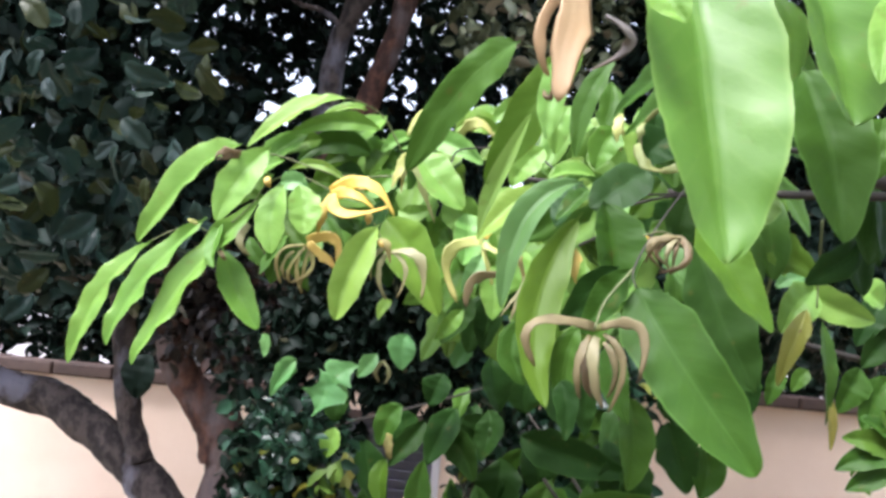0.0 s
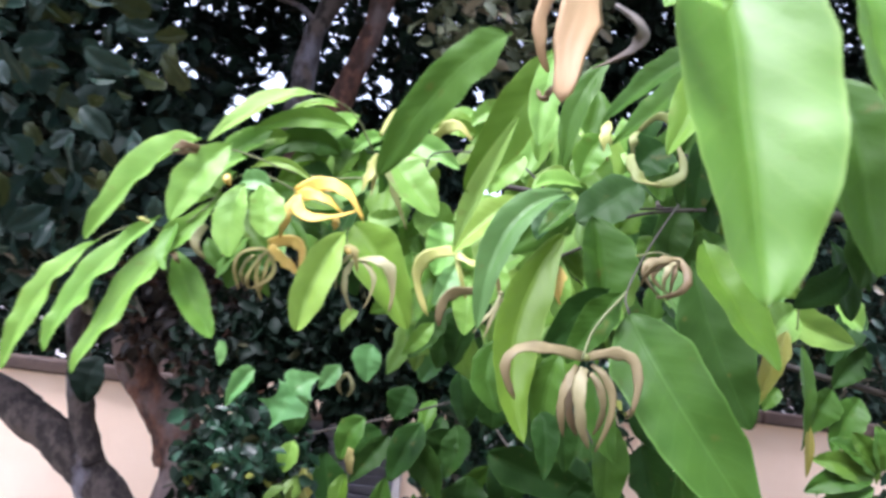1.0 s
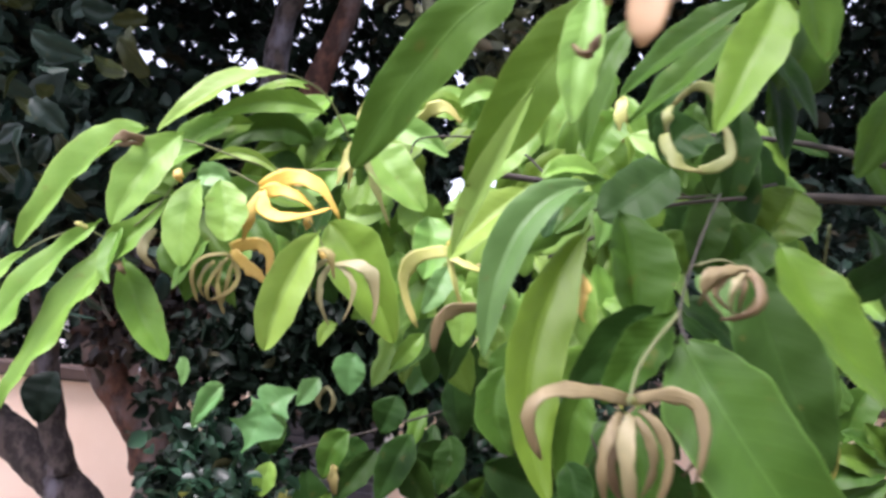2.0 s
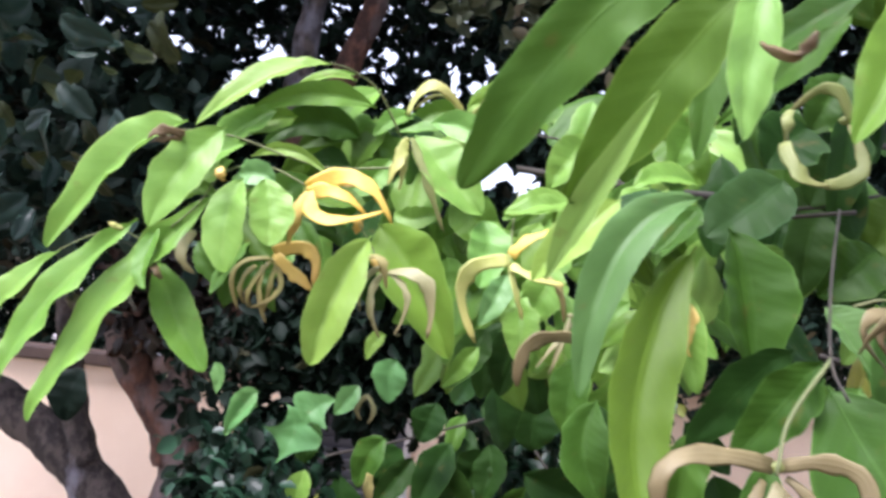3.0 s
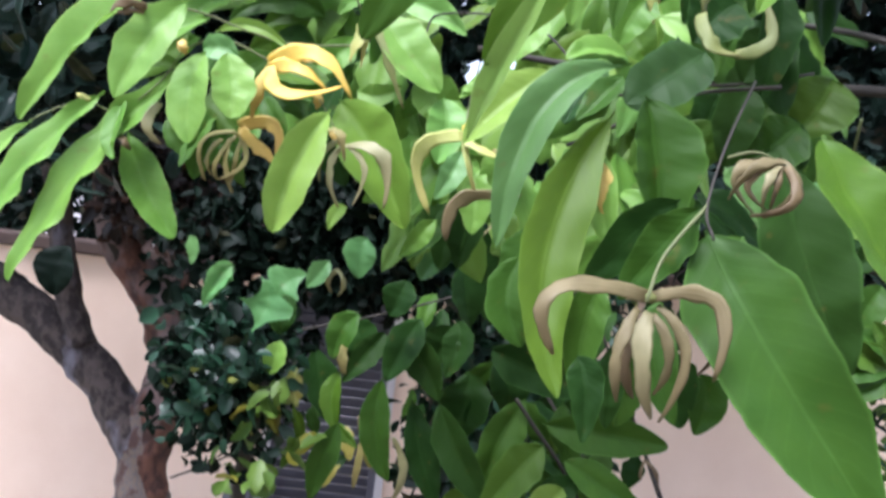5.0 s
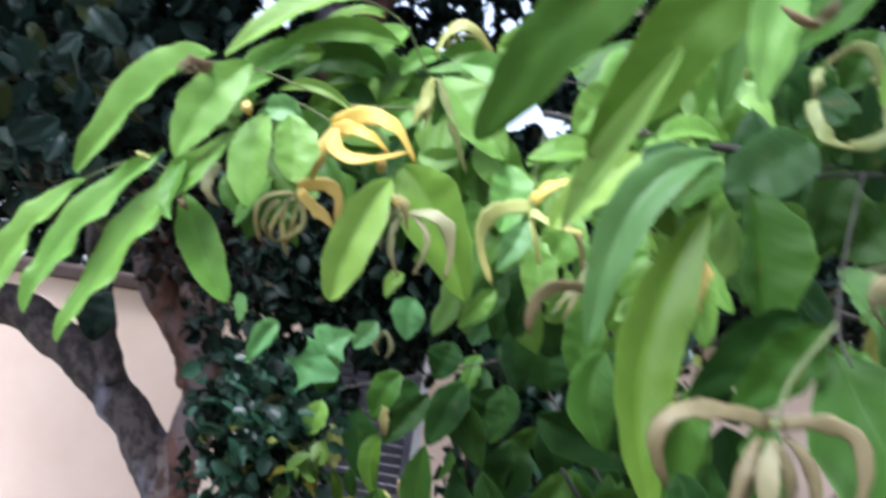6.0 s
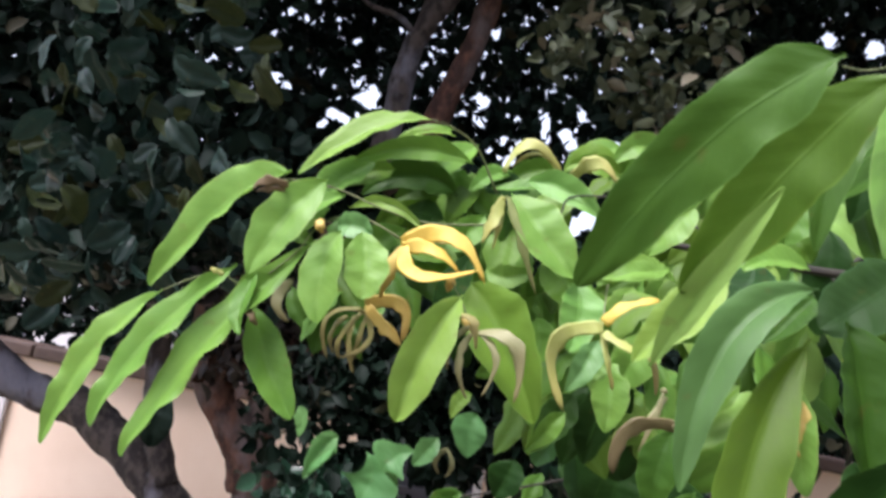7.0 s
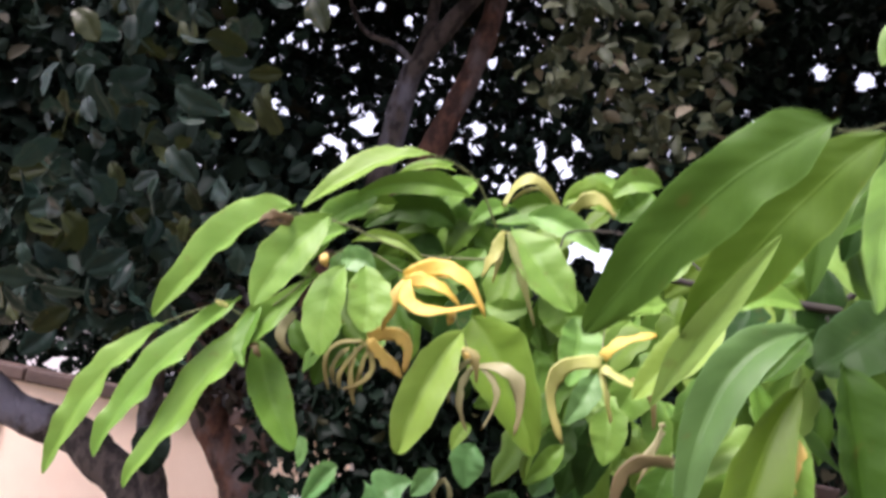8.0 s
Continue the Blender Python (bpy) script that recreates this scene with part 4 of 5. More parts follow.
curved_leaf(shrub, (-0.197, 1.120, 2.565), (-0.265, 1.094, 2.452), (-0.310, 1.068, 2.348), 0.0356, leaf_lime, wave=0.2, roll=8, fold=0.34, blunt=0.4)
curved_leaf(shrub, (-0.239, 1.100, 2.526), (-0.240, 1.085, 2.490), (-0.232, 1.070, 2.467), 0.0215, leaf_mid, roll=20)
curved_leaf(shrub, (-0.228, 1.100, 2.622), (-0.289, 1.123, 2.576), (-0.357, 1.146, 2.497), 0.0576, leaf_lime, wave=0.06, roll=22, fold=0.34)
curved_leaf(shrub, (-0.187, 1.080, 2.616), (-0.216, 1.067, 2.568), (-0.232, 1.055, 2.518), 0.0437, leaf_lime, wave=0.05, roll=-8, fold=0.22)
curved_leaf(shrub, (-0.119, 1.180, 2.716), (-0.176, 1.160, 2.684), (-0.233, 1.140, 2.629), 0.0356, leaf_lime, wave=0.05, roll=24, fold=0.26)
curved_leaf(shrub, (-0.072, 1.200, 2.682), (-0.131, 1.180, 2.682), (-0.187, 1.160, 2.655), 0.0266, leaf_mid, wave=0.04, roll=-16)
curved_leaf(shrub, (-0.096, 1.200, 2.708), (-0.131, 1.195, 2.703), (-0.162, 1.190, 2.678), 0.0135, leaf_mid, roll=20)
curved_leaf(shrub, (-0.085, 1.220, 2.651), (-0.131, 1.210, 2.662), (-0.181, 1.200, 2.631), 0.0379, leaf_mature, roll=-14)
curved_leaf(shrub, (-0.167, 1.180, 2.664), (-0.198, 1.165, 2.631), (-0.220, 1.150, 2.603), 0.0380, leaf_mid, roll=10)
curved_leaf(shrub, (-0.151, 1.200, 2.663), (-0.182, 1.185, 2.648), (-0.207, 1.170, 2.625), 0.0334, leaf_mid, roll=-8)
curved_leaf(shrub, (-0.177, 1.140, 2.604), (-0.137, 1.130, 2.613), (-0.098, 1.120, 2.590), 0.0124, leaf_lime, roll=30, wave=0.03)
curved_leaf(shrub, (-0.178, 1.120, 2.612), (-0.208, 1.110, 2.590), (-0.229, 1.100, 2.567), 0.0263, leaf_mid, roll=12)
curved_leaf(shrub, (-0.198, 1.130, 2.559), (-0.223, 1.125, 2.565), (-0.244, 1.120, 2.555), 0.0175, leaf_mature, roll=12)
curved_leaf(shrub, (-0.164, 1.072, 2.571), (-0.171, 1.066, 2.532), (-0.166, 1.060, 2.488), 0.0370, leaf_lime, blunt=0.8, roll=10, fold=0.16)
curved_leaf(shrub, (-0.149, 1.085, 2.576), (-0.138, 1.078, 2.545), (-0.134, 1.070, 2.515), 0.0386, leaf_lime, blunt=0.85, roll=-12, fold=0.16)
curved_leaf(shrub, (-0.175, 1.100, 2.578), (-0.160, 1.095, 2.580), (-0.140, 1.090, 2.575), 0.0247, leaf_jade, blunt=0.8, roll=10)
curved_leaf(shrub, (-0.241, 1.120, 2.496), (-0.218, 1.113, 2.447), (-0.182, 1.105, 2.402), 0.0385, leaf_mid, blunt=0.55, roll=-18, fold=0.2)
curved_leaf(shrub, (-0.050, 1.085, 2.536), (-0.075, 1.078, 2.479), (-0.086, 1.070, 2.420), 0.0405, leaf_lime, blunt=0.75, roll=-10, fold=0.42, wave=0.03)
curved_leaf(shrub, (-0.049, 1.130, 2.553), (-0.012, 1.123, 2.507), (0.029, 1.115, 2.438), 0.0596, leaf_mid, blunt=0.3, roll=8, fold=0.36, wave=0.04)
curved_leaf(shrub, (-0.027, 1.170, 2.651), (0.007, 1.160, 2.613), (0.046, 1.150, 2.576), 0.0529, leaf_lime, blunt=0.35, roll=-10, fold=0.22)
curved_leaf(shrub, (-0.015, 1.210, 2.675), (0.025, 1.200, 2.670), (0.065, 1.190, 2.645), 0.0306, leaf_pale, roll=16)
curved_leaf(shrub, (0.018, 1.250, 2.700), (-0.013, 1.245, 2.695), (-0.042, 1.240, 2.668), 0.0251, leaf_mid, roll=-15)
curved_leaf(shrub, (0.080, 1.260, 2.724), (0.048, 1.255, 2.725), (0.023, 1.250, 2.702), 0.0266, leaf_mid, roll=15)
curved_leaf(shrub, (0.129, 1.260, 2.745), (0.098, 1.255, 2.744), (0.073, 1.250, 2.720), 0.0303, leaf_lime, roll=-12)
curved_leaf(shrub, (-0.033, 1.240, 2.688), (-0.054, 1.230, 2.678), (-0.073, 1.220, 2.657), 0.0235, leaf_mid, roll=10)
curved_leaf(shrub, (0.139, 1.150, 2.587), (0.102, 1.140, 2.590), (0.065, 1.130, 2.570), 0.0294, leaf_lime, roll=8, side_fold=0.2)
curved_leaf(shrub, (0.050, 1.170, 2.575), (0.055, 1.160, 2.542), (0.052, 1.150, 2.506), 0.0453, leaf_pale, blunt=0.4, roll=-14)
curved_leaf(shrub, (0.170, 1.020, 2.593), (0.159, 1.010, 2.570), (0.151, 1.000, 2.548), 0.0322, leaf_pale, blunt=0.5, roll=10)
curved_leaf(shrub, (0.090, 1.150, 2.497), (0.095, 1.145, 2.472), (0.094, 1.140, 2.441), 0.0360, leaf_lime, blunt=0.3, roll=12)
curved_leaf(shrub, (0.076, 1.150, 2.522), (0.067, 1.145, 2.498), (0.053, 1.140, 2.471), 0.0265, leaf_jade, roll=-10)
curved_leaf(shrub, (0.066, 1.200, 2.471), (0.053, 1.195, 2.441), (0.033, 1.190, 2.408), 0.0350, leaf_mature_shade, roll=10)
curved_leaf(shrub, (0.058, 1.160, 2.451), (0.042, 1.155, 2.433), (0.026, 1.150, 2.410), 0.0214, leaf_mid, roll=-20)
curved_leaf(shrub, (-0.030, 1.140, 2.452), (-0.039, 1.135, 2.444), (-0.044, 1.130, 2.428), 0.0157, leaf_lime, roll=10)
curved_leaf(shrub, (-0.054, 1.180, 2.592), (-0.067, 1.175, 2.543), (-0.079, 1.170, 2.518), 0.0330, leaf_mature_shade, roll=10)
curved_leaf(shrub, (-0.136, 1.190, 2.591), (-0.098, 1.185, 2.579), (-0.068, 1.180, 2.578), 0.0334, leaf_mature, roll=-10)
curved_leaf(shrub, (-0.050, 1.200, 2.632), (-0.068, 1.195, 2.604), (-0.089, 1.190, 2.593), 0.0338, leaf_mid, roll=-10)
curved_leaf(shrub, (-0.039, 1.180, 2.573), (-0.016, 1.175, 2.569), (0.007, 1.170, 2.581), 0.0242, leaf_lime, roll=20)
curved_leaf(shrub, (0.018, 1.200, 2.538), (0.025, 1.195, 2.511), (0.021, 1.190, 2.488), 0.0338, leaf_mid, roll=10)
# dry buds along the spray
bloom = flower(shrub, (-0.218, 1.060, 2.600), petal_brown, "small dry brown bud on the twig")
petal(bloom, (-0.215, 1.055, 2.599), (-0.232, 1.043, 2.605), (-0.244, 1.055, 2.591), 0.0089, petal_brown)
petal(bloom, (-0.217, 1.058, 2.596), (-0.230, 1.046, 2.594), (-0.242, 1.058, 2.590), 0.0056, petal_brown)
bloom = flower(shrub, (-0.179, 1.060, 2.570), petal_ochre, "small orange bud")
petal(bloom, (-0.177, 1.055, 2.574), (-0.182, 1.043, 2.568), (-0.175, 1.055, 2.564), 0.0070, petal_ochre)
bloom = flower(shrub, (-0.202, 1.080, 2.520), petal_fade, "small curled tan petal")
petal(bloom, (-0.200, 1.075, 2.520), (-0.215, 1.063, 2.498), (-0.194, 1.075, 2.485), 0.0096, petal_fade)
bloom = flower(shrub, (-0.234, 1.090, 2.488), petal_brown, "small dry brown bud on the twig")
petal(bloom, (-0.234, 1.085, 2.488), (-0.229, 1.073, 2.484), (-0.224, 1.085, 2.478), 0.0083, petal_brown)
bloom = flower(shrub, (-0.257, 1.060, 2.515), petal_lemon, "pale green leaf bud")
petal(bloom, (-0.255, 1.060, 2.515), (-0.260, 1.048, 2.516), (-0.267, 1.060, 2.518), 0.0052, petal_lemon)
# blooms of the spray
bloom = flower(shrub, (-0.112, 1.100, 2.573), petal_gold, "fresh yellow blossom with drooping strap petals")
petal(bloom, (-0.113, 1.100, 2.574), (-0.065, 1.091, 2.608), (-0.035, 1.105, 2.551), 0.0180, petal_gold)
petal(bloom, (-0.109, 1.095, 2.570), (-0.110, 1.078, 2.525), (-0.041, 1.085, 2.559), 0.0152, petal_gold)
petal(bloom, (-0.111, 1.100, 2.570), (-0.083, 1.088, 2.578), (-0.059, 1.100, 2.556), 0.0144, petal_gold)
petal(bloom, (-0.113, 1.100, 2.570), (-0.120, 1.093, 2.547), (-0.126, 1.110, 2.522), 0.0120, petal_ochre)
petal(bloom, (-0.110, 1.105, 2.574), (-0.083, 1.101, 2.593), (-0.049, 1.120, 2.577), 0.0132, petal_ochre)
petal(bloom, (-0.067, 1.100, 2.552), (-0.063, 1.093, 2.546), (-0.067, 1.110, 2.539), 0.0100, petal_ochre)
bloom = flower(shrub, (-0.139, 1.130, 2.512), petal_ochre, "fading ochre blossom")
petal(bloom, (-0.137, 1.125, 2.512), (-0.114, 1.113, 2.495), (-0.101, 1.125, 2.484), 0.0124, petal_ochre)
petal(bloom, (-0.141, 1.130, 2.516), (-0.093, 1.113, 2.537), (-0.100, 1.120, 2.488), 0.0124, petal_ochre)
bloom = flower(shrub, (-0.143, 1.140, 2.509), petal_olive, "withered olive blossom of thin petals")
petal(bloom, (-0.145, 1.135, 2.510), (-0.191, 1.123, 2.507), (-0.168, 1.135, 2.460), 0.0073, petal_olive)
petal(bloom, (-0.145, 1.140, 2.507), (-0.167, 1.128, 2.475), (-0.158, 1.140, 2.463), 0.0074, petal_olive)
petal(bloom, (-0.140, 1.135, 2.507), (-0.114, 1.123, 2.479), (-0.156, 1.135, 2.463), 0.0073, petal_olive)
petal(bloom, (-0.151, 1.140, 2.503), (-0.153, 1.128, 2.476), (-0.142, 1.140, 2.451), 0.0074, petal_olive)
petal(bloom, (-0.158, 1.140, 2.502), (-0.175, 1.128, 2.484), (-0.164, 1.140, 2.466), 0.0068, petal_olive)
petal(bloom, (-0.140, 1.145, 2.505), (-0.141, 1.133, 2.494), (-0.146, 1.145, 2.461), 0.0063, petal_olive)
bloom = flower(shrub, (-0.043, 1.090, 2.516), petal_fade, "withered grey-green blossom")
petal(bloom, (-0.040, 1.085, 2.509), (-0.057, 1.073, 2.499), (-0.052, 1.085, 2.470), 0.0059, petal_fade)
petal(bloom, (-0.037, 1.085, 2.504), (-0.053, 1.073, 2.481), (-0.032, 1.085, 2.449), 0.0068, petal_fade)
petal(bloom, (-0.034, 1.085, 2.506), (0.001, 1.073, 2.494), (-0.020, 1.085, 2.453), 0.0063, petal_fade)
petal(bloom, (-0.032, 1.085, 2.505), (0.019, 1.073, 2.517), (0.008, 1.085, 2.453), 0.0132, petal_fade)
petal(bloom, (-0.048, 1.075, 2.516), (-0.034, 1.063, 2.521), (-0.031, 1.075, 2.491), 0.0082, petal_olive)
petal(bloom, (-0.049, 1.090, 2.519), (-0.044, 1.078, 2.514), (-0.037, 1.090, 2.507), 0.0108, petal_ochre)
bloom = flower(shrub, (0.072, 1.100, 2.533), petal_lemon, "yellow-green blossom with curling petals")
petal(bloom, (0.073, 1.095, 2.529), (0.006, 1.081, 2.524), (0.050, 1.090, 2.454), 0.0148, petal_lemon)
petal(bloom, (0.074, 1.100, 2.534), (0.087, 1.088, 2.554), (0.118, 1.100, 2.562), 0.0129, petal_gold)
petal(bloom, (0.074, 1.090, 2.525), (0.092, 1.078, 2.511), (0.122, 1.090, 2.513), 0.0108, petal_lemon)
petal(bloom, (0.074, 1.095, 2.524), (0.079, 1.083, 2.502), (0.089, 1.095, 2.479), 0.0084, petal_lemon)
petal(bloom, (0.101, 1.100, 2.520), (0.123, 1.088, 2.517), (0.126, 1.100, 2.481), 0.0075, petal_olive)
bloom = flower(shrub, (-0.034, 1.150, 2.640), petal_lemon, "pale yellow bud petals")
petal(bloom, (-0.034, 1.145, 2.637), (-0.038, 1.133, 2.613), (-0.046, 1.145, 2.593), 0.0127, petal_lemon)
petal(bloom, (-0.029, 1.150, 2.642), (-0.012, 1.138, 2.608), (0.012, 1.150, 2.555), 0.0091, petal_green)
petal(bloom, (-0.036, 1.150, 2.635), (-0.030, 1.138, 2.619), (-0.035, 1.150, 2.590), 0.0075, petal_lemon)
bloom = flower(shrub, (0.017, 1.230, 2.694), petal_lemon, "curling pale yellow blossom")
petal(bloom, (-0.040, 1.225, 2.685), (-0.024, 1.213, 2.746), (0.020, 1.225, 2.693), 0.0134, petal_lemon)
petal(bloom, (0.014, 1.230, 2.696), (-0.009, 1.218, 2.726), (-0.034, 1.230, 2.693), 0.0071, petal_lemon)
bloom = flower(shrub, (0.075, 1.210, 2.693), petal_lemon, "curling pale yellow blossom")
petal(bloom, (0.030, 1.205, 2.686), (0.052, 1.193, 2.719), (0.076, 1.205, 2.687), 0.0154, petal_lemon)
bloom = flower(shrub, (0.092, 0.840, 2.462), petal_tan, "drying brown blossom petal")
petal(bloom, (0.092, 0.840, 2.462), (0.057, 0.825, 2.466), (0.062, 0.835, 2.432), 0.0095, petal_tan)
stem(shrub, [(-0.062, 1.090, 2.545), (-0.049, 1.090, 2.527), (-0.043, 1.090, 2.516)], 0.0008, 0.0006, "stalk", bark_green)
stem(shrub, [(0.082, 1.180, 2.616), (0.076, 1.140, 2.571), (0.073, 1.100, 2.533)], 0.0010, 0.0008, "stalk", bark_green)
# leaves behind the spray
leaf(shrub, (-0.100, 1.220, 2.721), (-0.161, 1.200, 2.689), 0.016, leaf_mid, roll=20, bow=0.05)
leaf(shrub, (-0.051, 1.220, 2.664), (0.023, 1.220, 2.685), 0.023, leaf_mid, roll=-30, side=-0.06, bow=0.05)
leaf(shrub, (0.083, 1.250, 2.710), (0.025, 1.240, 2.707), 0.026, leaf_mid, roll=-15, bow=0.05)
leaf(shrub, (0.072, 1.280, 2.709), (0.110, 1.280, 2.734), 0.028, leaf_mid, roll=15, bow=0.05)
leaf(shrub, (-0.010, 1.240, 2.673), (-0.065, 1.240, 2.667), 0.033, leaf_mature_shade, roll=10, bow=0.05)
leaf(shrub, (-0.094, 1.230, 2.625), (-0.136, 1.220, 2.626), 0.029, leaf_mature_shade, roll=5, bow=0.04)
leaf(shrub, (-0.039, 1.250, 2.626), (-0.089, 1.240, 2.631), 0.028, leaf_mature_shade, roll=-20, bow=0.04)
leaf(shrub, (0.085, 1.240, 2.482), (0.068, 1.230, 2.399), 0.045, leaf_mature_shade, roll=20, bow=0.04)
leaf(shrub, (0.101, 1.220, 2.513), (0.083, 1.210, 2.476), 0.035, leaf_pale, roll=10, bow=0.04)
leaf(shrub, (0.099, 1.250, 2.514), (0.129, 1.240, 2.461), 0.036, leaf_mature_shade, roll=10, bow=0.04)
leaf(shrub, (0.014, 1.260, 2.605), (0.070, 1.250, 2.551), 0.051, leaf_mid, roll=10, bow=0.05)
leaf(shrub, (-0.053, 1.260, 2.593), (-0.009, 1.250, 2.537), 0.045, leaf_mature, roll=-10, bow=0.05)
leaf(shrub, (-0.082, 1.220, 2.528), (-0.043, 1.220, 2.476), 0.037, leaf_mature_shade, roll=8, bow=0.05)
leaf(shrub, (0.131, 1.220, 2.542), (0.106, 1.220, 2.480), 0.047, leaf_lime, roll=8, bow=0.05)
leaf(shrub, (-0.073, 1.240, 2.714), (-0.126, 1.220, 2.653), 0.036, leaf_mid, roll=10, bow=0.05)
leaf(shrub, (-0.091, 1.240, 2.668), (-0.149, 1.220, 2.635), 0.030, leaf_mature, roll=-12, bow=0.05)
leaf(shrub, (-0.060, 1.240, 2.671), (-0.091, 1.230, 2.620), 0.029, leaf_olive, roll=15, bow=0.05)
leaf(shrub, (-0.032, 1.260, 2.698), (-0.058, 1.250, 2.643), 0.027, leaf_mid, roll=-8, bow=0.05)
leaf(shrub, (0.087, 1.300, 2.754), (0.029, 1.290, 2.730), 0.028, leaf_lime, roll=12, bow=0.05)
leaf(shrub, (0.121, 1.280, 2.744), (0.087, 1.270, 2.702), 0.038, leaf_mid, roll=-12, bow=0.05)
leaf(shrub, (0.033, 1.270, 2.680), (-0.006, 1.260, 2.638), 0.038, leaf_mature, roll=8, bow=0.05)
# the big leaves that overhang
curved_leaf(shrub, (0.081, 0.620, 2.582), (0.047, 0.640, 2.553), (0.016, 0.660, 2.505), 0.0262, leaf_mature, blunt=0.75, wave=0.06, heel=0.14, roll=-6, fold=0.1)
curved_leaf(shrub, (0.131, 0.700, 2.616), (0.102, 0.728, 2.579), (0.069, 0.755, 2.522), 0.0365, leaf_olive, blunt=0.5, wave=0.03, roll=4, fold=0.14)
curved_leaf(shrub, (0.066, 0.790, 2.489), (0.080, 0.752, 2.526), (0.096, 0.715, 2.567), 0.0160, leaf_pale, wave=0.02, roll=-20, fold=0.3)
curved_leaf(shrub, (0.115, 0.860, 2.548), (0.089, 0.855, 2.520), (0.066, 0.850, 2.493), 0.0295, leaf_lime, roll=10)
stem(shrub, [(0.084, 0.630, 2.583), (0.105, 0.665, 2.599), (0.135, 0.700, 2.621)], 0.0004, 0.0004, "stem", bark_green)
curved_leaf(shrub, (0.151, 0.820, 2.546), (0.106, 0.810, 2.508), (0.090, 0.800, 2.432), 0.0279, leaf_glossy, wave=0.06, roll=12, fold=0.32, blunt=0.25)
curved_leaf(shrub, (0.159, 0.850, 2.548), (0.147, 0.845, 2.530), (0.132, 0.840, 2.514), 0.0193, leaf_mature, roll=20)
curved_leaf(shrub, (0.153, 0.830, 2.521), (0.116, 0.797, 2.431), (0.128, 0.764, 2.358), 0.0367, leaf_olive, wave=0.05, roll=-10, fold=0.2, blunt=0.2)
curved_leaf(shrub, (0.171, 0.740, 2.466), (0.152, 0.750, 2.446), (0.134, 0.760, 2.416), 0.0254, leaf_mature_shade, roll=-15, fold=0.15)
curved_leaf(shrub, (0.174, 0.720, 2.462), (0.163, 0.730, 2.441), (0.147, 0.740, 2.414), 0.0251, leaf_mature_dim, roll=15, fold=0.2)
curved_leaf(shrub, (0.145, 0.830, 2.499), (0.150, 0.825, 2.468), (0.157, 0.820, 2.440), 0.0196, leaf_lime, blunt=0.4, roll=10)
curved_leaf(shrub, (0.149, 0.824, 2.489), (0.149, 0.823, 2.474), (0.152, 0.822, 2.459), 0.0139, petal_ochre, blunt=0.3, roll=-10)
curved_leaf(shrub, (0.112, 0.860, 2.429), (0.106, 0.855, 2.399), (0.118, 0.850, 2.372), 0.0287, leaf_mature, roll=10)
curved_leaf(shrub, (0.212, 0.800, 2.492), (0.223, 0.795, 2.477), (0.236, 0.790, 2.454), 0.0272, leaf_glossy, roll=-14, fold=0.3)
curved_leaf(shrub, (0.212, 0.760, 2.453), (0.201, 0.755, 2.434), (0.195, 0.750, 2.411), 0.0225, leaf_mature, roll=12, fold=0.3)
curved_leaf(shrub, (0.111, 0.640, 2.586), (0.103, 0.635, 2.555), (0.102, 0.630, 2.525), 0.0185, leaf_pale, blunt=0.6, roll=-10, fold=0.16, wave=0.03)
curved_leaf(shrub, (0.168, 0.800, 2.650), (0.147, 0.800, 2.609), (0.140, 0.800, 2.561), 0.0210, leaf_mature, roll=14, fold=0.2)
curved_leaf(shrub, (0.172, 0.900, 2.571), (0.147, 0.890, 2.570), (0.127, 0.880, 2.560), 0.0217, leaf_lime, roll=20)
curved_leaf(shrub, (0.182, 0.730, 2.452), (0.209, 0.710, 2.400), (0.259, 0.690, 2.331), 0.0555, leaf_mature, blunt=0.75, roll=16, fold=0.16, wave=0.03)
curved_leaf(shrub, (0.242, 0.800, 2.502), (0.260, 0.790, 2.441), (0.287, 0.780, 2.385), 0.0529, leaf_mature_shade, blunt=0.3, roll=8, fold=0.15)
curved_leaf(shrub, (0.218, 0.700, 2.499), (0.231, 0.685, 2.460), (0.258, 0.670, 2.423), 0.0394, leaf_olive, blunt=0.3, roll=-14, fold=0.2, wave=0.04)
curved_leaf(shrub, (0.139, 0.780, 2.379), (0.144, 0.775, 2.364), (0.145, 0.770, 2.335), 0.0198, leaf_mature_shade, roll=10)
curved_leaf(shrub, (0.146, 0.500, 2.606), (0.153, 0.478, 2.511), (0.161, 0.455, 2.432), 0.0613, leaf_sheen, blunt=0.4, roll=-6, fold=0.3, heel=0.2, wave=0.05)
curved_leaf(shrub, (0.215, 0.530, 2.605), (0.218, 0.515, 2.556), (0.227, 0.500, 2.505), 0.0579, leaf_sheen, blunt=0.85, roll=-22, fold=0.25, wave=0.05)
curved_leaf(shrub, (0.235, 0.580, 2.564), (0.246, 0.570, 2.517), (0.252, 0.560, 2.464), 0.0413, leaf_mature, blunt=0.3, roll=10, wave=0.05)
curved_leaf(shrub, (0.117, 0.450, 2.547), (0.128, 0.445, 2.533), (0.137, 0.440, 2.520), 0.0188, leaf_lime, blunt=0.3, roll=10)
curved_leaf(shrub, (0.248, 0.500, 2.572), (0.237, 0.490, 2.545), (0.229, 0.480, 2.518), 0.0168, leaf_lime, roll=20)
bloom = flower(shrub, (0.099, 0.520, 2.575), petal_bract, "broad tan dried petal curling down")
petal(bloom, (0.102, 0.525, 2.587), (0.102, 0.504, 2.542), (0.097, 0.508, 2.508), 0.0196, petal_bract)
petal(bloom, (0.098, 0.530, 2.574), (0.078, 0.518, 2.548), (0.093, 0.530, 2.528), 0.0070, petal_bract)
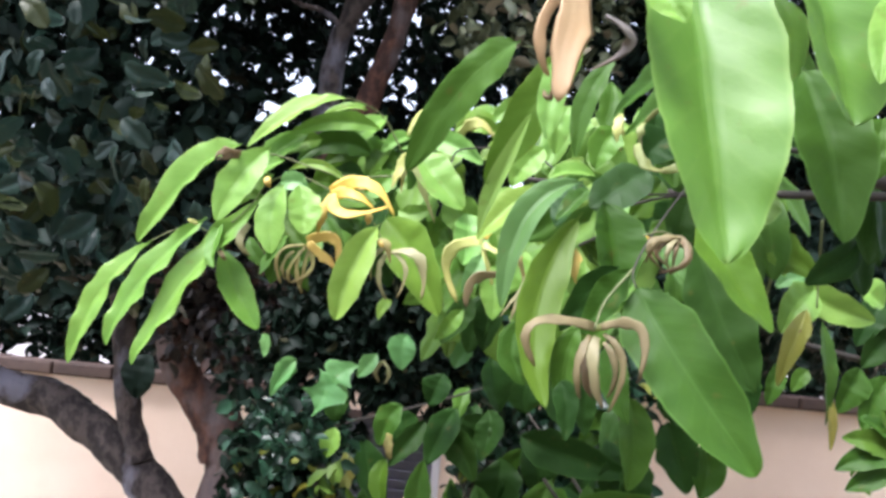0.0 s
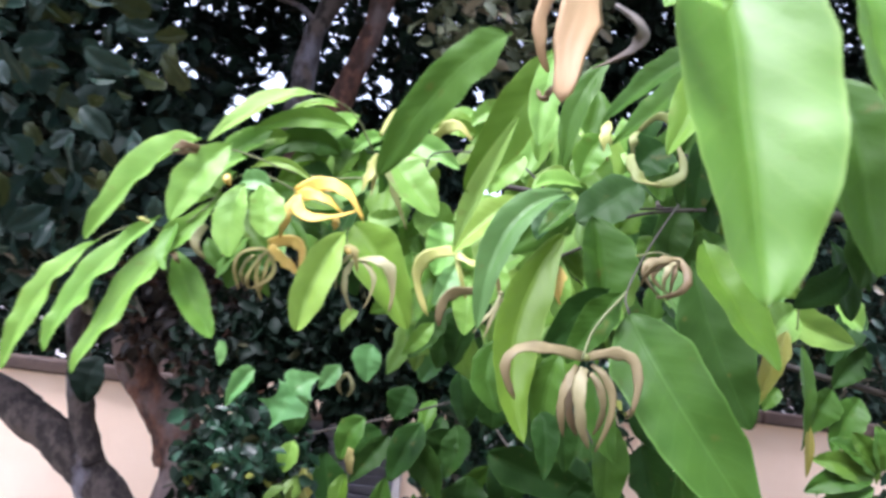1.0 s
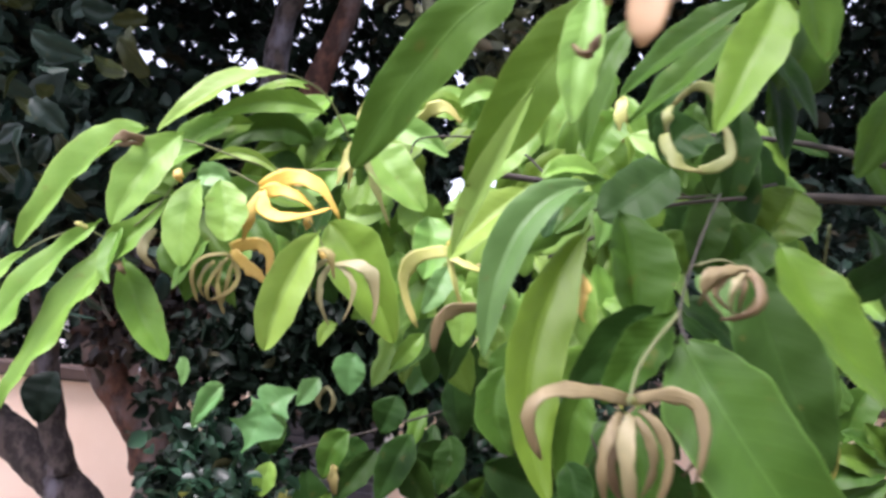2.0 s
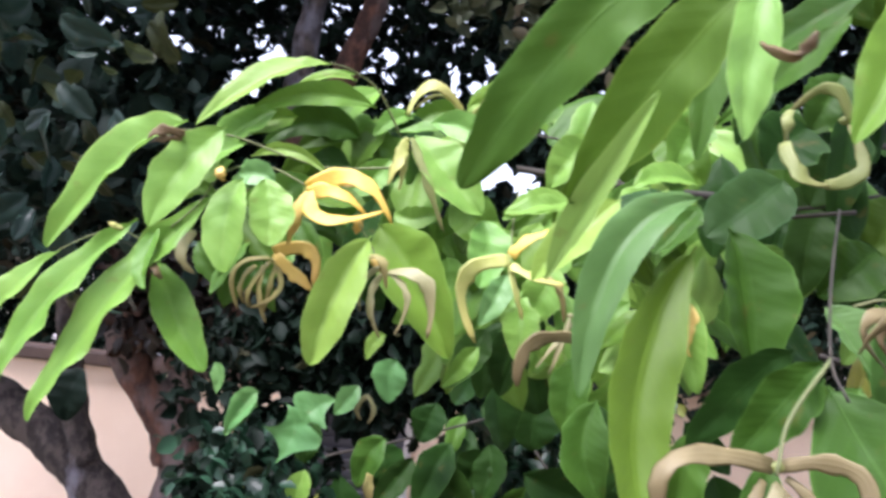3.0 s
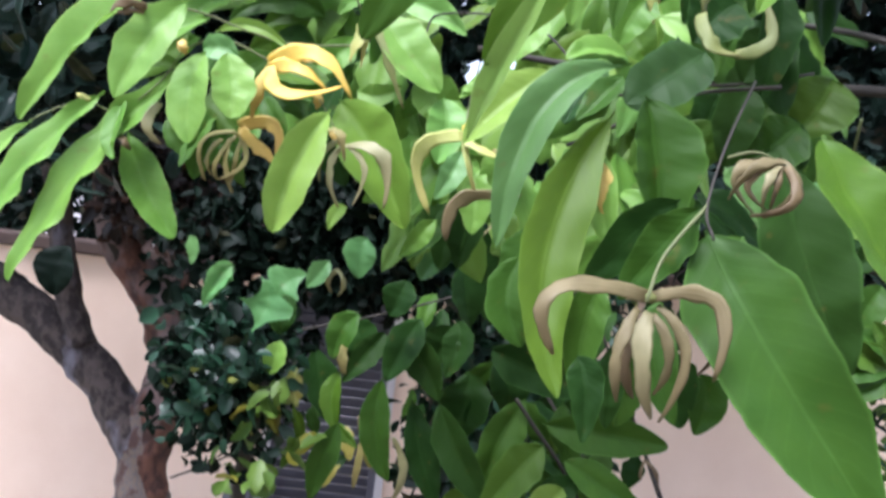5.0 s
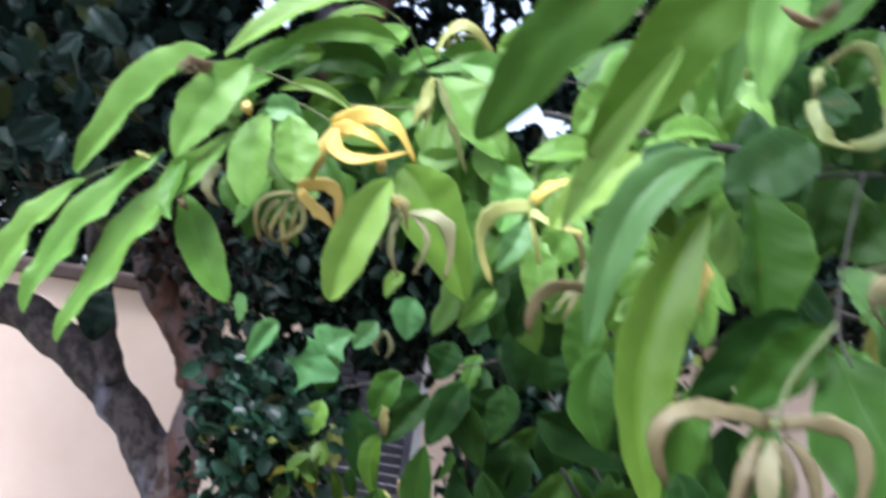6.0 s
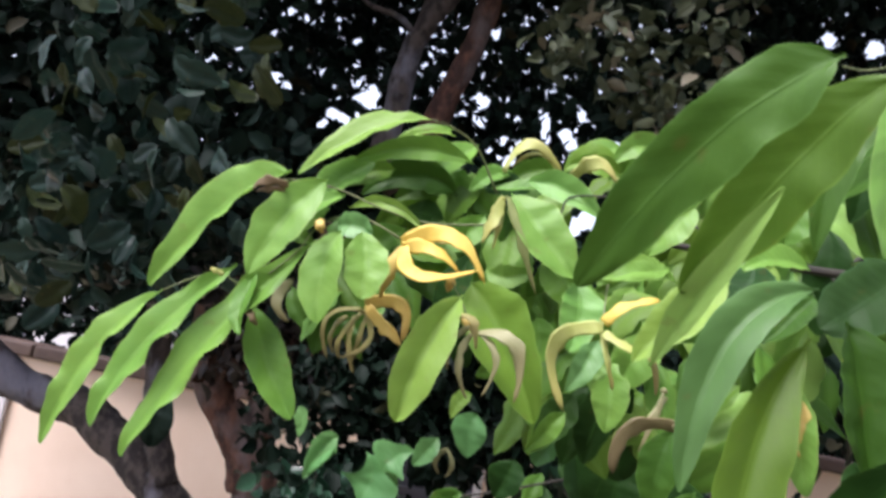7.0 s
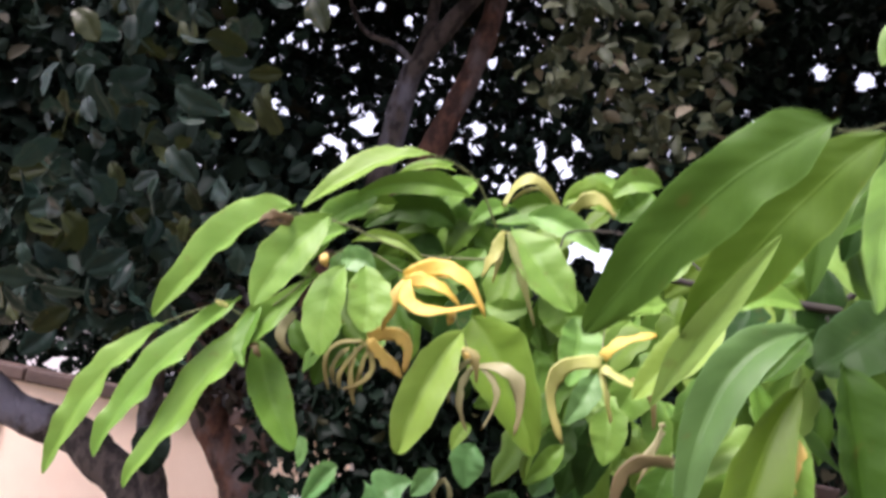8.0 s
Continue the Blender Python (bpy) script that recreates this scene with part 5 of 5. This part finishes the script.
petal(bloom, (0.120, 0.540, 2.566), (0.149, 0.538, 2.553), (0.116, 0.560, 2.544), 0.0068, petal_slate)
petal(bloom, (0.097, 0.605, 2.546), (0.097, 0.581, 2.529), (0.101, 0.580, 2.541), 0.0053, petal_brown)
bloom = flower(shrub, (0.154, 0.710, 2.418), petal_green, "large withered tan blossom with hanging petals")
petal(bloom, (0.152, 0.710, 2.418), (0.085, 0.693, 2.429), (0.112, 0.700, 2.388), 0.0094, petal_tan)
petal(bloom, (0.155, 0.710, 2.418), (0.193, 0.688, 2.436), (0.180, 0.690, 2.386), 0.0076, petal_tan)
petal(bloom, (0.149, 0.710, 2.412), (0.136, 0.698, 2.391), (0.145, 0.710, 2.369), 0.0063, petal_tan)
petal(bloom, (0.153, 0.705, 2.411), (0.145, 0.693, 2.392), (0.160, 0.705, 2.364), 0.0090, petal_cream)
petal(bloom, (0.158, 0.710, 2.414), (0.182, 0.698, 2.401), (0.165, 0.710, 2.362), 0.0056, petal_tan)
petal(bloom, (0.174, 0.720, 2.418), (0.203, 0.713, 2.408), (0.187, 0.730, 2.383), 0.0047, petal_brown)
petal(bloom, (0.151, 0.720, 2.408), (0.143, 0.708, 2.384), (0.155, 0.720, 2.370), 0.0061, petal_brown)
petal(bloom, (0.162, 0.730, 2.409), (0.177, 0.718, 2.392), (0.167, 0.730, 2.371), 0.0055, petal_tan)
bloom = flower(shrub, (0.207, 0.715, 2.486), petal_tan, "closed brown withered blossom")
petal(bloom, (0.207, 0.715, 2.487), (0.167, 0.703, 2.481), (0.199, 0.715, 2.461), 0.0053, petal_tan)
petal(bloom, (0.205, 0.710, 2.485), (0.174, 0.698, 2.474), (0.203, 0.710, 2.463), 0.0049, petal_brown)
petal(bloom, (0.207, 0.712, 2.486), (0.219, 0.700, 2.473), (0.201, 0.712, 2.460), 0.0053, petal_tan)
petal(bloom, (0.203, 0.705, 2.483), (0.191, 0.693, 2.474), (0.198, 0.705, 2.462), 0.0042, petal_cream)
petal(bloom, (0.205, 0.708, 2.484), (0.199, 0.696, 2.472), (0.202, 0.708, 2.462), 0.0035, petal_brown)
petal(bloom, (0.206, 0.708, 2.485), (0.187, 0.696, 2.486), (0.183, 0.708, 2.466), 0.0052, petal_tan)
petal(bloom, (0.207, 0.706, 2.483), (0.218, 0.694, 2.463), (0.193, 0.706, 2.460), 0.0049, petal_brown)
stem(shrub, [(0.181, 0.710, 2.485), (0.193, 0.710, 2.489), (0.205, 0.710, 2.486)], 0.0007, 0.0006, "stalk", bark_green)
bloom = flower(shrub, (0.231, 0.830, 2.602), petal_green, "pale ring-shaped curled petal")
petal(bloom, (0.194, 0.820, 2.582), (0.193, 0.805, 2.554), (0.218, 0.815, 2.560), 0.0100, petal_green)
petal(bloom, (0.215, 0.815, 2.560), (0.245, 0.805, 2.562), (0.228, 0.820, 2.597), 0.0081, petal_green)
petal(bloom, (0.229, 0.820, 2.598), (0.219, 0.813, 2.631), (0.200, 0.830, 2.604), 0.0070, petal_green)
petal(bloom, (0.200, 0.830, 2.604), (0.192, 0.818, 2.594), (0.199, 0.830, 2.582), 0.0070, petal_green)
curved_leaf(shrub, (0.180, 0.780, 2.415), (0.177, 0.770, 2.384), (0.189, 0.760, 2.352), 0.0229, leaf_mature, roll=10, fold=0.2)
curved_leaf(shrub, (0.161, 0.800, 2.384), (0.161, 0.800, 2.362), (0.164, 0.800, 2.338), 0.0189, leaf_mature_shade, roll=-8)
curved_leaf(shrub, (0.153, 0.800, 2.422), (0.145, 0.800, 2.395), (0.144, 0.800, 2.353), 0.0239, leaf_mature, roll=12)
curved_leaf(shrub, (0.212, 0.860, 2.572), (0.187, 0.850, 2.548), (0.161, 0.840, 2.528), 0.0414, leaf_slate, blunt=0.7, heel=0.2, wave=0.03, roll=4, fold=0.12)
curved_leaf(shrub, (0.170, 0.830, 2.533), (0.179, 0.825, 2.494), (0.187, 0.820, 2.452), 0.0475, leaf_mature_dim, blunt=0.3, roll=-16, fold=0.36, wave=0.04)
leaf(shrub, (0.242, 0.900, 2.618), (0.215, 0.900, 2.588), 0.048, leaf_mature_shade, roll=10, bow=0.04)
leaf(shrub, (0.167, 1.000, 2.588), (0.146, 0.980, 2.534), 0.039, leaf_slate, roll=30, bow=0.04)
leaf(shrub, (0.186, 1.020, 2.594), (0.162, 1.000, 2.556), 0.027, leaf_lime, roll=-20, bow=0.04)
leaf(shrub, (0.206, 1.000, 2.652), (0.184, 1.000, 2.604), 0.035, leaf_mid, roll=0, bow=0.04)
leaf(shrub, (0.137, 1.100, 2.650), (0.101, 1.100, 2.599), 0.036, leaf_lime, roll=0, bow=0.04)
leaf(shrub, (0.131, 1.150, 2.600), (0.065, 1.130, 2.577), 0.027, leaf_lime, roll=20, bow=0.04)
leaf(shrub, (0.150, 1.120, 2.455), (0.142, 1.120, 2.382), 0.037, leaf_mature, roll=20, bow=0.04)
leaf(shrub, (0.182, 1.200, 2.411), (0.196, 1.200, 2.318), 0.064, leaf_mature_shade, roll=-10, bow=0.04)
leaf(shrub, (0.090, 1.220, 2.481), (0.087, 1.220, 2.404), 0.041, leaf_mature_shade, roll=15, bow=0.04)
leaf(shrub, (0.146, 1.450, 2.462), (0.163, 1.450, 2.375), 0.083, leaf_mature_shade, roll=10, bow=0.04)
leaf(shrub, (0.277, 0.950, 2.576), (0.266, 0.950, 2.511), 0.037, leaf_mature_shade, roll=8, bow=0.04)
leaf(shrub, (0.310, 0.960, 2.560), (0.303, 0.960, 2.500), 0.037, leaf_mature_shade, roll=-8, bow=0.04)
leaf(shrub, (0.307, 0.980, 2.623), (0.282, 0.980, 2.583), 0.043, leaf_mature_shade, roll=8, bow=0.04)
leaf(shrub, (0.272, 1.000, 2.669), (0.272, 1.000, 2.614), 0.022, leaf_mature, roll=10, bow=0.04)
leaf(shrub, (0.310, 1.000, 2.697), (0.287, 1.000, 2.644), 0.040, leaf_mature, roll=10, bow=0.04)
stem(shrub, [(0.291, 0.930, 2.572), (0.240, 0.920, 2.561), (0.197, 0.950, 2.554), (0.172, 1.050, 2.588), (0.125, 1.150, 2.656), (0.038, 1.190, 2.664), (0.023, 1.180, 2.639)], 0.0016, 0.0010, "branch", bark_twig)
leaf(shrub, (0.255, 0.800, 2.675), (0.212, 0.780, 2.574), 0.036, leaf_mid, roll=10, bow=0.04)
leaf(shrub, (0.291, 0.950, 2.652), (0.284, 0.950, 2.564), 0.032, leaf_mature_shade, roll=0, bow=0.04)
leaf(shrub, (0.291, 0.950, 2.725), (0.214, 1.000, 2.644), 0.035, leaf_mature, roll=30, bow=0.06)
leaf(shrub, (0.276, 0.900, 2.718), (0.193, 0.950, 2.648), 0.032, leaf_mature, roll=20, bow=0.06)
leaf(shrub, (0.274, 1.050, 2.723), (0.249, 1.050, 2.644), 0.033, leaf_mature_shade, roll=20, bow=0.05)
leaf(shrub, (0.271, 1.000, 2.578), (0.262, 1.000, 2.535), 0.039, leaf_mature_shade, roll=0, bow=0.03)
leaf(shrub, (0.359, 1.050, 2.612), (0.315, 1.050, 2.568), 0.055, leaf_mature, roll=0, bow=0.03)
leaf(shrub, (0.317, 0.950, 2.552), (0.278, 0.950, 2.514), 0.046, leaf_mature_dim, roll=0, bow=0.03)
leaf(shrub, (0.361, 1.000, 2.602), (0.336, 1.000, 2.551), 0.056, leaf_mature, roll=0, bow=0.03)
stem(shrub, [(0.246, 0.860, 2.557), (0.205, 0.780, 2.504), (0.178, 0.720, 2.463), (0.176, 0.700, 2.447)], 0.0008, 0.0007, "stem", bark_twig)
stem(shrub, [(0.178, 0.720, 2.463), (0.158, 0.710, 2.437), (0.150, 0.700, 2.416)], 0.0010, 0.0008, "stalk", bark_green)
leaf(shrub, (0.340, 0.700, 2.581), (0.333, 0.700, 2.536), 0.035, leaf_mature, roll=10, bow=0.05)
leaf(shrub, (0.605, 1.470, 2.525), (0.558, 1.460, 2.397), 0.036, leaf_fade, roll=20, bow=0.05, fold=0.5, blunt=0.0)
leaf(shrub, (0.642, 1.500, 2.508), (0.652, 1.500, 2.343), 0.041, leaf_mature, roll=-30, bow=0.05, blunt=0.0)
leaf(shrub, (0.658, 1.500, 2.389), (0.661, 1.500, 2.304), 0.015, leaf_fade, roll=10, bow=0.02)
leaf(shrub, (0.613, 1.550, 2.567), (0.737, 1.520, 2.520), 0.058, leaf_lime, roll=20, bow=0.05)
leaf(shrub, (0.644, 1.580, 2.592), (0.595, 1.580, 2.568), 0.040, leaf_glossy, roll=20, bow=0.05)
leaf(shrub, (0.638, 1.520, 2.566), (0.576, 1.500, 2.484), 0.066, leaf_lime, roll=-10, bow=0.05)
leaf(shrub, (0.741, 1.600, 2.591), (0.791, 1.600, 2.555), 0.061, leaf_lime, roll=-10, bow=0.05)
stem(shrub, [(0.595, 1.400, 2.656), (0.617, 1.460, 2.585), (0.620, 1.470, 2.527)], 0.0022, 0.0013, "stem", bark_green)
bloom = flower(shrub, (0.219, 0.950, 2.527), petal_gold, "small golden bud")
petal(bloom, (0.219, 0.950, 2.527), (0.226, 0.938, 2.521), (0.236, 0.950, 2.526), 0.0124, petal_gold)
bloom = flower(shrub, (0.208, 1.000, 2.665), petal_lemon, "curled lemon petal")
petal(bloom, (0.208, 1.000, 2.665), (0.201, 0.988, 2.639), (0.211, 1.000, 2.626), 0.0123, petal_lemon)
bloom = flower(shrub, (0.123, 1.050, 2.485), petal_fade, "drying tan petals")
petal(bloom, (0.123, 1.050, 2.485), (0.118, 1.038, 2.462), (0.110, 1.050, 2.435), 0.0055, petal_fade)
petal(bloom, (0.126, 1.050, 2.480), (0.113, 1.038, 2.462), (0.099, 1.050, 2.440), 0.0044, petal_fade)
stem(shrub, [(0.345, 1.000, 2.603), (0.285, 0.980, 2.583), (0.219, 0.960, 2.571), (0.208, 0.960, 2.580)], 0.0015, 0.0010, "branch", bark_twig)
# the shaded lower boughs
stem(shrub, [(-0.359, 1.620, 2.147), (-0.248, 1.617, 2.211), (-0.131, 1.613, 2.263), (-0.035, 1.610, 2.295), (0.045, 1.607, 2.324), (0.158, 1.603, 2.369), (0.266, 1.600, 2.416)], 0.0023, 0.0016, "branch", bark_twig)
curved_leaf(shrub, (0.375, 1.400, 2.330), (0.390, 1.400, 2.286), (0.410, 1.400, 2.226), 0.0653, leaf_mature_shade, roll=10)
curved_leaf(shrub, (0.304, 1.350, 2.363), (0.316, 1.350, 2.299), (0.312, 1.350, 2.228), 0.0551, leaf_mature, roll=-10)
curved_leaf(shrub, (0.427, 1.400, 2.302), (0.439, 1.400, 2.266), (0.429, 1.400, 2.220), 0.0522, leaf_mature_dim, roll=14)
curved_leaf(shrub, (0.059, 1.600, 2.309), (0.038, 1.590, 2.262), (0.016, 1.580, 2.208), 0.0559, leaf_mature_shade, roll=10)
curved_leaf(shrub, (0.006, 1.600, 2.281), (-0.018, 1.590, 2.245), (-0.049, 1.580, 2.199), 0.0389, leaf_mature_shade, roll=-12)
curved_leaf(shrub, (0.113, 1.620, 2.310), (0.122, 1.610, 2.270), (0.106, 1.600, 2.221), 0.0499, leaf_mature_shade, roll=14)
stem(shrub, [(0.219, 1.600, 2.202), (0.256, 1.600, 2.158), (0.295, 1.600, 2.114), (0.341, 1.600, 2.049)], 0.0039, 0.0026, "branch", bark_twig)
curved_leaf(shrub, (0.024, 1.620, 2.265), (0.067, 1.610, 2.239), (0.099, 1.600, 2.184), 0.0543, leaf_mature_shade, roll=10)
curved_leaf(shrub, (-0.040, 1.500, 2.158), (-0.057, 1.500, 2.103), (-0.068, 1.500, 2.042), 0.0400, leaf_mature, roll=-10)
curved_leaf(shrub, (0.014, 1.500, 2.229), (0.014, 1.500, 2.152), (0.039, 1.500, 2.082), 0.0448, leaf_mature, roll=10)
curved_leaf(shrub, (0.059, 1.620, 2.178), (0.083, 1.610, 2.094), (0.116, 1.600, 2.026), 0.0543, leaf_mature_shade, roll=-12)
curved_leaf(shrub, (0.102, 1.600, 2.183), (0.140, 1.590, 2.107), (0.196, 1.580, 2.029), 0.0569, leaf_mature_shade, roll=14)
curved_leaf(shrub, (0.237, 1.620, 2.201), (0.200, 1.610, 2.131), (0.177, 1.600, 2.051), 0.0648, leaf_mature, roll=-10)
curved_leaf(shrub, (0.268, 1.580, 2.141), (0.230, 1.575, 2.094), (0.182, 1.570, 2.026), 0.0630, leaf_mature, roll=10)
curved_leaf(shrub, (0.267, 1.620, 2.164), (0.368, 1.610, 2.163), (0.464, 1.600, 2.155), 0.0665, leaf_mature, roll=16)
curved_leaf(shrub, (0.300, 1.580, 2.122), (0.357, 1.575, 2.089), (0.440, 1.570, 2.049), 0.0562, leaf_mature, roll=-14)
curved_leaf(shrub, (0.331, 1.580, 2.094), (0.291, 1.575, 2.064), (0.252, 1.570, 2.026), 0.0511, leaf_mature_shade, roll=14)
curved_leaf(shrub, (0.176, 1.660, 2.268), (0.252, 1.655, 2.242), (0.385, 1.650, 2.213), 0.0725, leaf_mature_shade, roll=14)
curved_leaf(shrub, (0.436, 1.660, 2.124), (0.429, 1.655, 2.097), (0.422, 1.650, 2.070), 0.0363, leaf_mature_shade, roll=14)
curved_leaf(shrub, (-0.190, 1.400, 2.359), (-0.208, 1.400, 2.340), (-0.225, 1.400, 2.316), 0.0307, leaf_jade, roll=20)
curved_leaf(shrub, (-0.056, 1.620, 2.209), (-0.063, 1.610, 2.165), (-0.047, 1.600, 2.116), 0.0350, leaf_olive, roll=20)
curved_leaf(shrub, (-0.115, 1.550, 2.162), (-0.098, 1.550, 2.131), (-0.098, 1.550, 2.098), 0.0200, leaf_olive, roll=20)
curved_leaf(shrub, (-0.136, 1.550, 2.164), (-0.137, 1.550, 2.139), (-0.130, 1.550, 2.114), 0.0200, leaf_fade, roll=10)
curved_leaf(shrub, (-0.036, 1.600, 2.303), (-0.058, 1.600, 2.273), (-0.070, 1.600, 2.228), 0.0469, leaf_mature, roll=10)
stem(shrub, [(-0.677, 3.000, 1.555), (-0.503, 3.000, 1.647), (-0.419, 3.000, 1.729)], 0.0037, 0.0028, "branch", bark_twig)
leaf(shrub, (0.108, 1.620, 2.300), (0.088, 1.620, 2.240), 0.062, leaf_mature_shade, roll=-10, bow=0.05)
leaf(shrub, (0.358, 1.660, 2.248), (0.339, 1.660, 2.171), 0.055, leaf_mature_shade, roll=-10, bow=0.05)
leaf(shrub, (0.380, 1.620, 2.256), (0.376, 1.620, 2.158), 0.055, leaf_mature_shade, roll=10, bow=0.05)
leaf(shrub, (0.148, 1.680, 2.223), (0.132, 1.680, 2.108), 0.084, leaf_mature_shade, roll=10, bow=0.05)
leaf(shrub, (0.192, 1.700, 2.263), (0.224, 1.700, 2.151), 0.076, leaf_mature_shade, roll=-10, bow=0.05)
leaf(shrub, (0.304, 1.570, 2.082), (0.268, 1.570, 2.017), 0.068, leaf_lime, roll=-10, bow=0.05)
leaf(shrub, (-0.055, 1.660, 2.293), (-0.028, 1.660, 2.208), 0.068, leaf_mature_shade, roll=10, bow=0.05)
leaf(shrub, (-0.105, 1.660, 2.237), (-0.055, 1.660, 2.112), 0.055, leaf_mature_shade, roll=-10, bow=0.05)
leaf(shrub, (-0.128, 1.500, 2.337), (-0.137, 1.500, 2.271), 0.048, leaf_mature_shade, roll=10, bow=0.05)
leaf(shrub, (0.030, 1.550, 2.367), (0.011, 1.550, 2.310), 0.051, leaf_mature_shade, roll=10, bow=0.05)
leaf(shrub, (0.111, 1.550, 2.402), (0.130, 1.550, 2.310), 0.059, leaf_mature_shade, roll=-20, bow=0.05)
leaf(shrub, (0.186, 1.600, 2.390), (0.177, 1.600, 2.310), 0.079, leaf_mature_shade, roll=10, bow=0.05)
leaf(shrub, (0.071, 1.400, 2.416), (0.050, 1.400, 2.377), 0.037, leaf_jade, roll=10, bow=0.05)
leaf(shrub, (-0.070, 1.400, 2.388), (-0.096, 1.400, 2.350), 0.030, leaf_jade, roll=10, bow=0.05)
leaf(shrub, (-0.136, 1.500, 2.263), (-0.147, 1.500, 2.213), 0.036, leaf_lime, roll=10, bow=0.05)
bloom = flower(shrub, (-0.058, 1.400, 2.376), petal_fade, "small withered blossom")
petal(bloom, (-0.058, 1.400, 2.376), (-0.077, 1.388, 2.364), (-0.062, 1.400, 2.346), 0.0074, petal_fade)
petal(bloom, (-0.058, 1.400, 2.376), (-0.040, 1.388, 2.360), (-0.054, 1.400, 2.343), 0.0066, petal_fade)
bloom = flower(shrub, (0.002, 1.580, 2.137), petal_olive, "rolled yellowing leaf tips")
petal(bloom, (0.002, 1.580, 2.137), (-0.010, 1.568, 2.095), (-0.013, 1.580, 2.039), 0.0173, petal_olive)
petal(bloom, (-0.017, 1.580, 2.152), (0.000, 1.568, 2.122), (-0.001, 1.580, 2.084), 0.0138, petal_brown)
petal(bloom, (-0.053, 1.580, 2.253), (-0.055, 1.568, 2.237), (-0.047, 1.580, 2.210), 0.0173, petal_olive)
bloom = flower(shrub, (0.039, 1.580, 2.123), petal_fade, "rolled brown petal ring")
petal(bloom, (0.039, 1.580, 2.123), (0.078, 1.568, 2.078), (0.041, 1.580, 2.018), 0.0138, petal_fade)
bloom = flower(shrub, (0.415, 1.550, 2.142), petal_brown, "shrivelled dark petals")
petal(bloom, (0.415, 1.550, 2.142), (0.429, 1.538, 2.138), (0.440, 1.550, 2.110), 0.0084, petal_brown)
petal(bloom, (0.415, 1.550, 2.142), (0.404, 1.538, 2.127), (0.414, 1.550, 2.112), 0.0067, petal_brown)
# a hanging tree leaf in the near-black shade tone
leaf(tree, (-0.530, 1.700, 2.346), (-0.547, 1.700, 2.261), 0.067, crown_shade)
# more leaves behind the withered blossoms
leaf(shrub, (0.149, 0.950, 2.655), (0.137, 0.950, 2.602), 0.026, leaf_lime, roll=10, bow=0.05)
stem(shrub, [(0.530, 1.400, 2.621), (0.523, 1.400, 2.576), (0.521, 1.420, 2.534)], 0.0035, 0.0026, "stem", bark_green)
leaf(shrub, (0.287, 0.900, 2.496), (0.314, 0.900, 2.441), 0.047, leaf_mature, roll=15, bow=0.05)
leaf(shrub, (0.262, 1.020, 2.602), (0.224, 1.000, 2.551), 0.042, leaf_olive, roll=-20, bow=0.05)
leaf(shrub, (0.187, 1.080, 2.651), (0.226, 1.060, 2.608), 0.045, leaf_olive, roll=20, bow=0.05)
leaf(shrub, (0.244, 0.980, 2.549), (0.263, 0.980, 2.515), 0.029, leaf_mature, roll=0, bow=0.05)
eaten_leaf(shrub, (-0.155, 1.390, 2.358), (-0.140, 1.390, 2.325), (-0.158, 1.390, 2.285), 0.0835, leaf_jade, 0.45)
eaten_leaf(shrub, (-0.088, 1.400, 2.366), (-0.115, 1.400, 2.356), (-0.135, 1.400, 2.328), 0.0715, leaf_jade, 4.1)
curved_leaf(shrub, (-0.191, 1.400, 2.365), (-0.207, 1.400, 2.350), (-0.225, 1.400, 2.309), 0.0310, leaf_jade, roll=-14, wave=0.08, fold=0.25)
curved_leaf(shrub, (-0.029, 1.450, 2.423), (-0.034, 1.450, 2.400), (-0.034, 1.450, 2.366), 0.0473, leaf_jade, roll=10, wave=0.08, fold=0.25)
curved_leaf(shrub, (-0.225, 1.300, 2.400), (-0.217, 1.300, 2.388), (-0.218, 1.300, 2.367), 0.0181, leaf_jade, roll=18, wave=0.08, fold=0.25)
